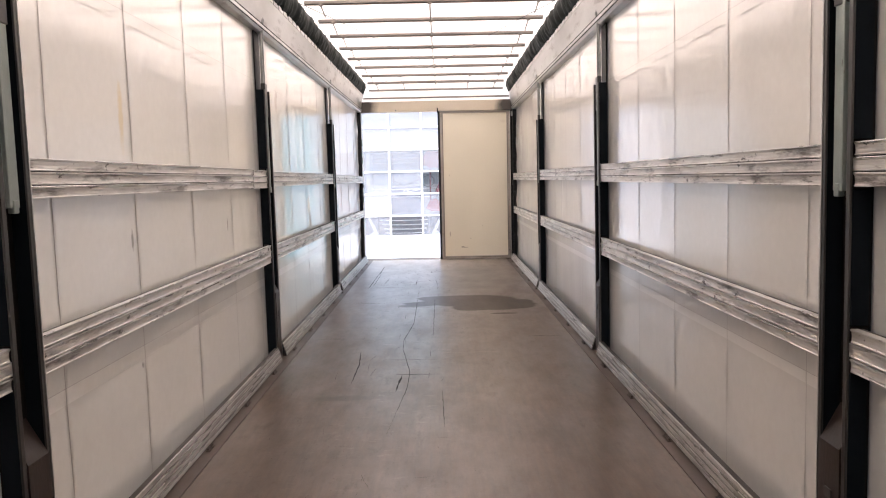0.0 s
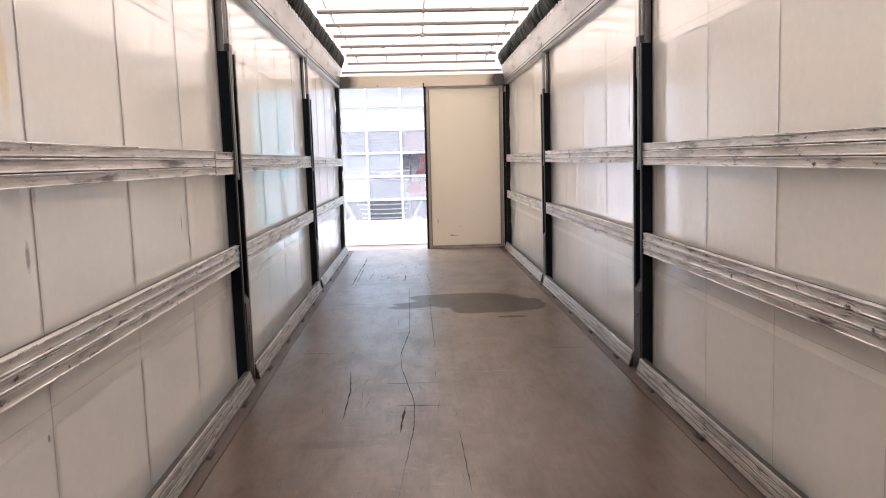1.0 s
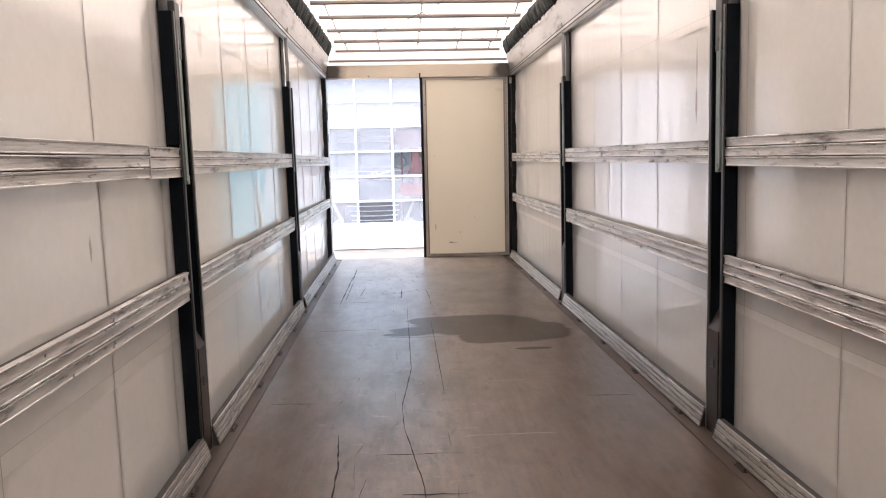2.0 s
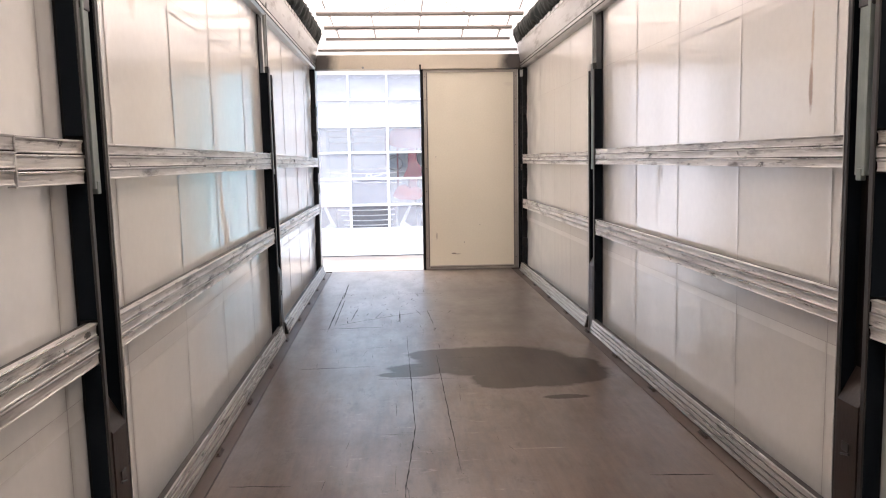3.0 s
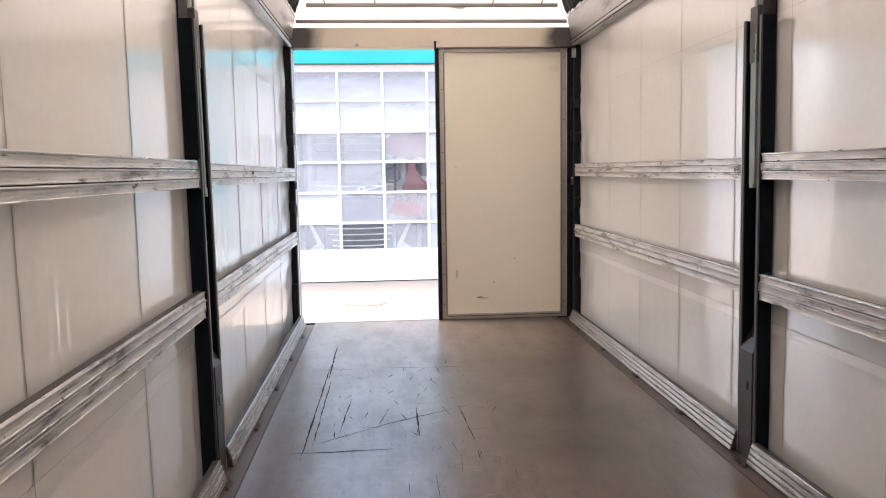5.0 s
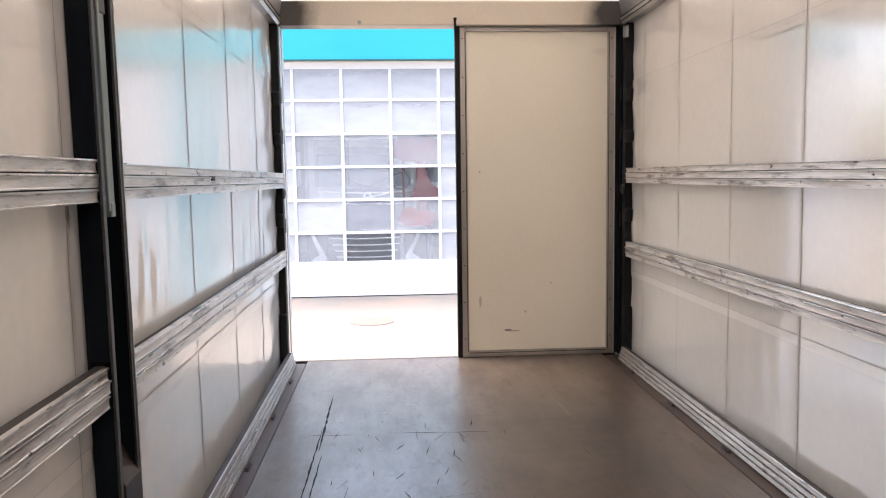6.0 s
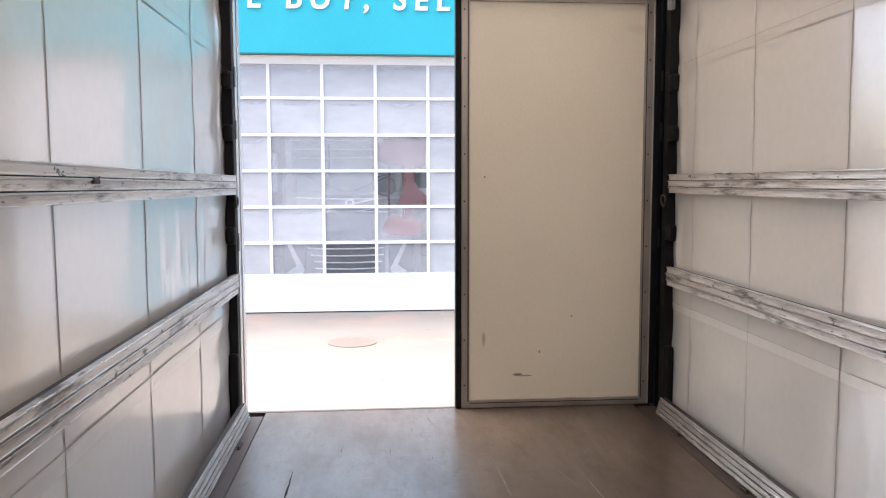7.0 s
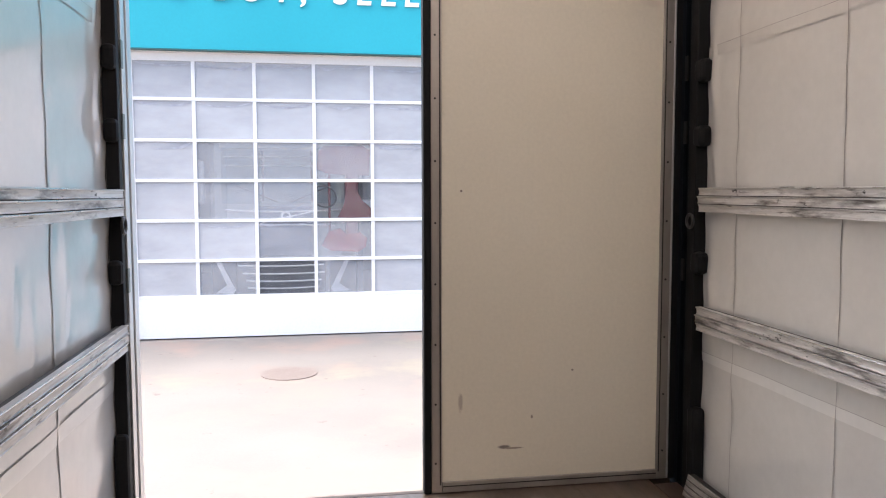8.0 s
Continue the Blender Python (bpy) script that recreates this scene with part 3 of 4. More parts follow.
def side_lath(s, i, a, b, z, seed):
    lath = thing("side_lath", "scuffed white aluminium side lath with three ribs", "side lath", "side laths of the trailer")
    tall = LATH_TALL[i]
    rise = (0.016 if z > 1 else 0.004) if (s, i) == (-1, 3) else 0.0
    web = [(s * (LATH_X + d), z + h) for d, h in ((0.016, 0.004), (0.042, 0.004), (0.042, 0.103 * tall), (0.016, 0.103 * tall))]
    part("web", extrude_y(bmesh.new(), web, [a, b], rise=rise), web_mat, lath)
    if (s, i) == (-1, 1) and z > 1:
        ribs(s, lath, a, b - 0.42, z, seed, tall, cut=(0.012, 0.0, 0.006))
        ribs(s, lath, b - 0.424, b, z - 0.006, seed + 40, tall, proud=-0.002)
        part("end_cap", box(bmesh.new(), s * (LATH_X - 0.002), s * (LATH_X + 0.012), b - 0.426, b - 0.420, z - 0.002, z + 0.104 * tall, 0.002), lath_mat, lath)
    elif (s, i) == (-1, 2) and z < 1:
        ribs(s, lath, a, a + 1.1, z, seed, tall)
        ribs(s, lath, a + 1.0, b, z - 0.004, seed + 40, tall, proud=-0.004)
    else:
        ribs(s, lath, a, b, z, seed, tall, rise=rise)
    # the hole is a raised dark plate, its inner shade put into the colour
    if (s, i) == (-1, 3) and z > 1:
        part("hole_plate", extrude_y(bmesh.new(), [(s * (LATH_X - 0.0035), 1.338 + dz) for dz in (-0.010, 0.0, 0.009)] + [(s * (LATH_X + 0.01), 1.338 + dz) for dz in (0.009, -0.010)], [10.185, 10.19, 10.222, 10.235], 0.002, 3), web_mat, lath, "dark plate standing in for a shaded knocked-in hole")
    if (s, i) == (-1, 3):
        part("end_cap", box(bmesh.new(), s * (LATH_X - 0.002), s * (LATH_X + 0.030), b + 0.0005, b + 0.005, z - 0.001, z + 0.108 * tall, 0.001), lath_mat, lath)
    return lath


def kick_board(s, a, b, seed):
    """A lath standing on the floor edge, leaning out a little, with four bright ribs on a dark base."""
    board = thing("kick_board", "ribbed worn aluminium kick board at the floor edge", "kick board", "kick boards of the trailer")
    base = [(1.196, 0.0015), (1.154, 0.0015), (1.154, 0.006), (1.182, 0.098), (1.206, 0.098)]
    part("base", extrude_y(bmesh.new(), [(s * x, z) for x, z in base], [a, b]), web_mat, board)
    for k in range(4):
        rib, lip = [], []
        for f, lift in ((0.02, -0.003), (0.05, 0.004), (0.14, 0.006), (0.62, 0.005), (0.88, 0.004), (0.93, -0.003)):
            g = (k + f) / 3.93
            rib.append((s * (1.154 + 0.028 * g - 0.95 * lift), 0.004 + 0.094 * g + 0.28 * lift))
        bar_rib = part("rib", extrude_y(bmesh.new(), rib, steps(a, b, 0.08), 0.0008, seed + k), kick_mat, board)
        for f, lift in ((0.74, 0.003), (0.76, 0.0072), (0.84, 0.0078), (0.90, 0.003)):
            g = (k + f) / 3.93
            lip.append((s * (1.154 + 0.028 * g - 0.95 * lift), 0.004 + 0.094 * g + 0.28 * lift))
        part("lip", extrude_y(bmesh.new(), lip, steps(a, b, 0.12), 0.0004, seed + k + 30), lip_mat, bar_rib, "bare rubbed aluminium lip")
    return board


for s in (-1, 1):
    for i, (a, b) in enumerate(BAYS):
        a, b = a + (POST_OFF[s][i - 1] if i else 0), b + (POST_OFF[s][i] if i < 3 else 0)
        if s < 0 and i == 3:
            b = REAR - 0.10
        for z in LATH_Z[s][i]:
            side_lath(s, i, a, b, z, 7 * i + int(10 * z))
        kick_board(s, a - 0.001, b - 0.0145, 5 + 9 * i)
    bm = box(bmesh.new(), s * 1.089, s * 1.200, FRONT, REAR - 0.05, -0.03, 0.001, 0.001)
    solid("floor_edge", bm, strip_mat, "worn steel edge strip beside the plywood floor", "floor edge", kind="structure")
    for k in range(17):
        y = 5.88 + 0.748 * (k - 8)
        if FRONT < y < REAR - 0.3:
            ring = thing("lashing_ring", "rusty folding lashing ring in the floor edge", "lashing ring", "lashing rings along the floor")
            part("plate", box(bmesh.new(), s * 1.122, s * 1.142, y - 0.045, y + 0.045, 0.001, 0.005, 0.001), ring_mat, ring)
            part("bar", rod(bmesh.new(), (s * 1.134, y - 0.038, 0.0105), (s * 1.134, y + 0.038, 0.0105), 0.006, 8), ring_mat, ring)

# ---- roof ----
bm = bmesh.new()
xs, ys = steps(-1.25, 1.25, 0.25), steps(FRONT, REAR + 0.05, 0.19)
grid = [[bm.verts.new((x, y, 2.90 + 0.02 * math.cos(2 * math.pi * y / 0.76) + 0.02 * noise.noise((x * 1.5, y * 1.2, 1)) - 0.05 * (x / 1.25) ** 2)) for x in xs] for y in ys]
for p, q in zip(grid, grid[1:]):
    for j in range(len(xs) - 1):
        bm.faces.new((p[j], p[j + 1], q[j + 1], q[j]))
solid("ceiling", bm, roof_mat, "translucent white tarpaulin sliding roof", "roof", kind="structure", smooth=True)
BOWS = [6.59 + 0.762 * k for k in range(-10, 6)] + [11.25, 12.07]
for i, y in enumerate(BOWS):
    bow = thing("roof_bow", "slim aluminium cross bow under the tarpaulin roof", "roof bow", "bows of the sliding roof")
    bm = bmesh.new()
    box(bm, -1.06, 1.06, y - 0.012, y + 0.012, 2.798, 2.826, 0.004)
    box(bm, -1.06, 1.06, y + 0.014, y + 0.018, 2.790, 2.800)
    bow_bar = part("bar", bm, bow_mat, bow)
    for x in (-0.92, 0.0, 0.92) + ((-0.5, 0.5) if y > 10.9 else ()):
        bm = bmesh.new()
        box(bm, x - 0.016, x + 0.016, y - 0.018, y + 0.020, 2.780, 2.797, 0.004)
        a, b = (x, y, 2.786), (x - 0.03 * x, y + 0.06, 2.700)
        if x == 0:
            b = (0.0, min(y + 0.70, REAR - 0.05), 2.795)
        rod(bm, a, b, 0.008 if x == 0 else 0.006, 6)
        part("link_strap", bm, bow_mat, bow_bar)
bm = bmesh.new()
box(bm, -1.06, 1.06, REAR - 0.16, REAR - 0.13, 2.70, 2.73, 0.004)
box(bm, -1.16, 1.16, REAR - 0.06, REAR - 0.03, 2.588, 2.615, 0.004)
solid("roof_end_beam", bm, bow_mat, "aluminium end beam of the sliding roof", "roof beam")
bm = bmesh.new()
xs = steps(-1.25, 1.25, 0.25)
rows = [[bm.verts.new((x, REAR + 0.045, z)) for x in xs] for z in (2.545, 2.75, 2.95)]
for p, q in zip(rows, rows[1:]):
    for j in range(len(xs) - 1):
        bm.faces.new((p[j], p[j + 1], q[j + 1], q[j]))
flap = solid("roof_end_flap", bm, roof_mat, "translucent white tarpaulin flap at the roof end", "tarpaulin flap", kind="structure")
bm = bmesh.new()
extrude_y(bm, [(0.215 + 0.075 * math.cos(a), 2.738 + 0.014 * math.sin(a) + 0.006 * math.sin(2 * a)) for a in [k * math.pi / 8 for k in range(16)]], [REAR + 0.038, REAR + 0.041])
part("patch", bm, seam_mat, flap, "small grey patch")
for s in (-1, 1):
    rope = bpy.data.curves.new("rope", "CURVE")
    rope.dimensions, rope.bevel_depth = "3D", 0.0035
    sp = rope.splines.new("POLY")
    sp.points.add(28)
    for j, p in enumerate(sp.points):
        f = j / 28
        y, z = 6.35 + 5.6 * f + 0.5 * math.sin(math.pi * f), 2.755 + 0.012 * math.sin(9 * f)
        p.co = (racked(s * (1.06 - 1.98 * f), y, z), y, z, 1)
    rope.materials.append(edge_mat)
    tagged(new("rope", rope), "thin grey rope slung diagonally under the roof bows", "rope", "ropes under the roof")

for s in (-1, 1):
    bm = bmesh.new()
    extrude_y(bm, [(s * 1.195, 2.40), (s * 1.210, 2.385), (s * 1.285, 2.385), (s * 1.285, 2.66), (s * 1.165, 2.66), (s * 1.165, 2.62), (s * 1.198, 2.45), (s * 1.198, 2.435), (s * 1.192, 2.432), (s * 1.192, 2.42)], [FRONT, REAR - 3.35, REAR - 0.06])
    rail = solid("roof_rail", bm, rail_mat, "scuffed aluminium roof side rail", "roof rail", kind="structure")
    # track grooves are raised black strips, their shade put into the colour
    for z in (2.402, 2.4335):
        part("groove_strip", extrude_y(bmesh.new(), [(s * 1.1900, z), (s * 1.1955, z), (s * 1.1955, z + 0.006), (s * 1.1900, z + 0.006)], [FRONT, REAR - 3.35, REAR - 0.06]), rubber_mat, rail, "black strip standing in for the shaded curtain track groove")
    bm = bmesh.new()
    hem = [(1.175, 2.664), (1.15, 2.662), (1.128, 2.70), (1.108, 2.755), (1.110, 2.82), (1.15, 2.86), (1.24, 2.86)]
    rows = []
    for i, y in enumerate(steps(FRONT, REAR - 0.08, 0.018)):
        fold = 0.016 * math.sin(y * 30 + 9 * noise.noise((y * 1.7, s, 0))) * (0.5 + 1.5 * noise.noise((y * 1.9, s, 4))) + 0.034 * noise.noise((y * 7, s, 2)) + 0.022 * noise.noise((y * 19, s, 6))
        rows.append([bm.verts.new((s * (x - fold * (1 if 0 < k < 4 else 0) + 0.022 * noise.noise((y * 9, k, 5 * s))), y, z + 0.6 * fold * (1 if k < 4 else 0) + 0.022 * noise.noise((y * 13, k, 9 * s)))) for k, (x, z) in enumerate(hem)])
    for p, q in zip(rows, rows[1:]):
        for j in range(len(hem) - 1):
            bm.faces.new((p[j], p[j + 1], q[j + 1], q[j]))
    solid("folded_tarp", bm, fold_mat, "dark green folded tarpaulin hem along the roof rail", "tarpaulin hem", smooth=True)
    bm = bmesh.new()
    for y in steps(FRONT + 0.1, REAR - 0.1, 0.19):
        box(bm, s * 1.158, s * 1.164, y - 0.07, y + 0.07, 2.63, 2.668, 0.002)
    solid("rail_clips", bm, bright_mat, "short bright clip strips along the roof rail", "clips", kind="stuff")

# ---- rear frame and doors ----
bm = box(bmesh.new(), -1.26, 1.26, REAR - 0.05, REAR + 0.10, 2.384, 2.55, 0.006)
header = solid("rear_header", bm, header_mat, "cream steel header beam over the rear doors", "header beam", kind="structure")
bm = rod(bmesh.new(), (-0.65, REAR - 0.062, 2.402), (-0.65, REAR - 0.05, 2.402), 0.014, 12)
part("bolt_head", bm, galv_mat, header)
bm = box(bmesh.new(), -1.2, 1.2, REAR + 0.02, REAR + 0.05, -0.03, 0.0015)
solid("threshold", bm, strip_mat, "worn steel threshold strip under the rear doors", "threshold", kind="structure")
for s in (-1, 1):
    frame_post = thing("rear_post", "dark steel rear corner post with aluminium edge", "corner post", "rear corner posts")
    bm = box(bmesh.new(), s * 1.225, s * 1.275, REAR - 0.08, REAR + 0.10, -0.15, 2.383, 0.004)
    part("column", bm, plate_mat, frame_post)
    bm = bmesh.new()
    box(bm, s * 1.205, s * 1.224, REAR - 0.04, REAR + 0.02, 0.0, 2.380, 0.003)
    box(bm, s * 1.200, s * 1.224, REAR + 0.035, REAR + 0.10, 0.0, 2.380, 0.003)
    part("edge_profile", bm, bright_mat if s < 0 else plate_mat, frame_post)
    bm = box(bmesh.new(), s * 1.21, s * 1.224, REAR + 0.021, REAR + 0.034, 0.0, 2.380)
    part("seal", bm, rubber_mat, frame_post)
    bm = bmesh.new()
    box(bm, s * 1.205, s * 1.262, REAR - (0.128 if s < 0 else 0.155), REAR - 0.085, 0.0, 2.380, 0.004)
    for z0, z1 in ((1.83, 1.93), (1.55, 1.645), (0.99, 1.09), (0.04, 0.39)):
        box(bm, s * 1.20, s * 1.258, REAR - (0.165 if s < 0 else 0.200), REAR - 0.12, z0, z1, 0.02)
    part("curtain_pole", bm, rubber_mat, frame_post, "black notched curtain pole")
    for z0, z1 in ((1.85, 1.96), (1.57, 1.67), (0.95, 1.05)):
        part("hook_plate", box(bmesh.new(), s * 1.1975, s * 1.2045, REAR - 0.075, REAR - 0.045, z0, z1, 0.002), lever_mat if s < 0 else rubber_mat, frame_post)
    bm = torus(bmesh.new(), (s * 1.195, REAR - 0.13, 1.225), (1, 0, 0), 0.030, 0.007)
    part("ring", bm, edge_mat, frame_post)

bm = bmesh.new()
box(bm, 1.170, 1.198, REAR - 0.20, REAR - 0.196, 2.27, 2.348, 0.001)
box(bm, 1.194, 1.198, REAR - 0.24, REAR - 0.201, 2.27, 2.348, 0.001)
solid("corner_bracket", bm, galv_mat, "small bent steel bracket beside the rear post", "bracket")

door = thing("door_1", "closed cream rear door leaf in an aluminium frame", "door", kind="structure")
bm = box(bmesh.new(), 0.07, 1.135, REAR + 0.012, REAR + 0.04, 0.04, 2.348)
part("panel", bm, door_mat, door)
profiles = []
for x0, x1, z0, z1 in ((0.050, 0.098, 0.003, 2.381), (1.118, 1.175, 0.003, 2.381), (0.099, 1.117, 0.003, 0.050), (0.099, 1.117, 2.348, 2.381)):
    bm = box(bmesh.new(), x0, x1, REAR, REAR + 0.045, z0, z1, 0.003)
    profiles.append(part("frame_profile", bm, frame_mat, door))
for x0, x1, z0, z1 in ((0.086, 0.092, 0.04, 2.348), (1.126, 1.131, 0.04, 2.348), (0.10, 1.116, 0.030, 0.035)):
    part("bead", box(bmesh.new(), x0, x1, REAR - 0.004, REAR - 0.0005, z0, z1, 0.001), edge_mat, door)
for x, profile in zip((0.068, 1.146), profiles):
    for k in range(9):
        bm = rod(bmesh.new(), (x, REAR - 0.003, 0.14 + 0.27 * k), (x, REAR + 0.001, 0.14 + 0.27 * k), 0.005, 8)
        part("screw", bm, edge_mat, profile)
part("edge_strip", box(bmesh.new(), 1.166, 1.1745, REAR - 0.006, REAR - 0.0005, 0.006, 2.378, 0.0015), bright_mat, door, "bright aluminium edge strip")
bm = box(bmesh.new(), 0.015, 0.049, REAR - 0.008, REAR + 0.05, 0.002, 2.405, 0.006)
part("rubber_seal", bm, rubber_mat, door, "black rubber door seal")
bm = box(bmesh.new(), 1.176, 1.2245, REAR - 0.005, REAR + 0.05, 0.002, 2.381, 0.006)
part("rubber_seal", bm, rubber_mat, door, "black rubber door seal")
bm = rod(bmesh.new(), (0.016, REAR - 0.060, 2.355), (0.016, REAR - 0.060, 2.420), 0.008, 10)
rod(bm, (0.016, REAR - 0.060, 2.421), (0.016, REAR - 0.060, 2.432), 0.012, 10)
part("lock_pin", bm, rubber_mat, door, "black lock pin over the edge")
door2 = thing("door_2", "rear door leaf folded open along the trailer side", "door", kind="structure")
bm = box(bmesh.new(), -1.345, -1.30, REAR - 1.1, REAR + 0.09, 0.02, 2.40, 0.004)
part("panel", bm, door_mat, door2)

# ---- yard and workshop ----
bm = box(bmesh.new(), -300, 300, -300, 600, GROUND - 0.2, GROUND)
solid("ground", bm, concrete_mat, "pale concrete yard", "yard", kind="structure")
bm = bmesh.new()
bmesh.ops.create_cone(bm, cap_ends=True, segments=32, radius1=0.34, radius2=0.34, depth=0.012, matrix=Matrix.Translation((-0.80, 18.6, GROUND + 0.004)))
solid("manhole_cover", bm, cover_mat, "rusty round manhole cover in the yard", "manhole cover")

COLS = [-0.461 + 0.8815 * k for k in range(-3, 3)]
ROWS_Z = [3.30, 2.722, 2.115, 1.518, 0.916, 0.312, -0.240]
X0, X1 = COLS[0], COLS[-1]
front_wall = thing("workshop", "cyan workshop front round a white sectional door", "workshop", kind="structure")
# the cyan pillar is unseen, added for its cyan reflection in the curtains
for name, x0, x1, z0, z1, y0, y1, mm in (("wall_pier", -5.5, X0 - 0.1, GROUND, 3.404, FACADE, FACADE + 0.3, white_mat), ("wall_pier", X1 + 0.701, 14, GROUND, 3.404, FACADE, FACADE + 0.3, white_mat),
                                         ("reflector_pillar", X1 + 0.1, X1 + 0.7, GROUND, 3.404, FACADE - 0.06, FACADE + 0.3, cyan_mat),
                                         ("lintel", X0 - 0.099, X1 + 0.099, 3.39, 3.404, FACADE, FACADE + 0.3, white_mat),
                                         ("fascia", -5.5, 14, 3.424, 4.75, FACADE - 0.10, FACADE + 0.3, cyan_mat), ("drip_edge", -5.5, 14, 3.405, 3.423, FACADE - 0.12, FACADE + 0.3, trim_mat)):
    part(name, box(bmesh.new(), x0, x1, y0, y1, z0, z1), mm, front_wall)
gate = thing("door_3", "white sectional workshop door with six rows of panes", "sectional door", kind="structure")
part("bottom_panel", box(bmesh.new(), X0 - 0.09, X1 + 0.09, FACADE + 0.06, FACADE + 0.11, GROUND + 0.02, ROWS_Z[-1] - 0.025, 0.004), white_mat, gate)
for i, z in enumerate(ROWS_Z):
    part("crossbar", box(bmesh.new(), X0 - 0.09, X1 + 0.09, FACADE + 0.06, FACADE + 0.11, z - 0.024, z + (0.09 if i == 0 else 0.024), 0.003), white_mat, gate)
# how clear each pane still is, row by row: 0 milky, 1 hazy, 2 clearer
PANE_KIND = ((0, 0, 0, 0, 0), (0, 0, 0, 0, 0), (0, 1, 1, 1, 0), (0, 1, 1, 2, 0), (0, 0, 1, 1, 0), (0, 1, 2, 1, 0))


def sagging_edge(x0, x1, z, seed):
    """A thin wavy strip under the top bar of a pane, where the film inside it has come loose."""
    bm, rnd = bmesh.new(), random.Random(seed)
    sag, tilt, rows = rnd.uniform(0.03, 0.08), rnd.uniform(-0.03, 0.03), []
    for f in steps(0, 1, 0.06):
        drop = sag * (1 - abs(2 * f - 1) ** 3) + tilt * (f - 0.5) + 0.012 * noise.noise((f * 4, seed, 0))
        w = 0.006 + 0.050 * max(0.0, 0.25 + noise.noise((f * 3, seed, 5)))
        rows.append([bm.verts.new((x0 + (x1 - x0) * f, FACADE + 0.0785, z - drop + d)) for d in (0, -w)])
    for p, q in zip(rows, rows[1:]):
        bm.faces.new((p[0], p[1], q[1], q[0]))
    return bm


for row, (z1, z0) in enumerate(zip(ROWS_Z, ROWS_Z[1:])):
    for k, x in enumerate(COLS):
        part("mullion", box(bmesh.new(), x - 0.026, x + 0.026, FACADE + 0.065, FACADE + 0.105, z0 + 0.0245, z1 - 0.0245), white_mat, gate)
        if k:
            p = part("pane", box(bmesh.new(), COLS[k - 1] + 0.027, x - 0.027, FACADE + 0.08, FACADE + 0.092, z0 + 0.025, z1 - 0.025), pane_mats[PANE_KIND[row][k - 1]], gate)
            p.visible_shadow = False
            if row < 2 or (row, k) in ((2, 1), (2, 5), (4, 2), (4, 3)):
                part("film_edge", sagging_edge(COLS[k - 1] + 0.05, x - 0.05, z1 - 0.035, row * 7 + k), film_mat, p, "dark wavy edge of buckled film")
hall = thing("workshop_hall", "dim grey workshop hall behind the door", "hall", kind="structure")
for name, x0, x1, y0, y1, z0, z1 in (("back_wall", -5.4, 7, 31, 31.2, GROUND, 4.6), ("side_wall", -5.4, -5.2, FACADE + 0.31, 31, GROUND, 4.6), ("side_wall", 7.001, 7.2, FACADE + 0.31, 31, GROUND, 4.6), ("hall_roof", -5.4, 7.2, FACADE + 0.31, 31.2, 4.601, 4.8), ("upper_wall", -5.4, 7.2, FACADE + 0.301, FACADE + 0.309, 3.5, 4.6)):
    part(name, box(bmesh.new(), x0, x1, y0, y1, z0, z1), hall_mat, hall)

def bar(x0, x1, y, z, thick, rise=0.0, bow=0.0):
    """A slim bright bar across a cab front, bowed up or slanted."""
    bm, rows = bmesh.new(), []
    for f in steps(0, 1, 0.08):
        zz = z + rise * f + bow * (1 - (2 * f - 1) ** 2)
        rows.append([bm.verts.new((x0 + (x1 - x0) * f, yy, zz + d)) for yy, d in ((y, -thick), (y - 0.02, 0), (y, thick), (y + 0.02, 0))])
    for p, q in zip(rows, rows[1:]):
        for k in range(4):
            bm.faces.new((p[k], p[(k + 1) % 4], q[(k + 1) % 4], q[k]))
    return bm


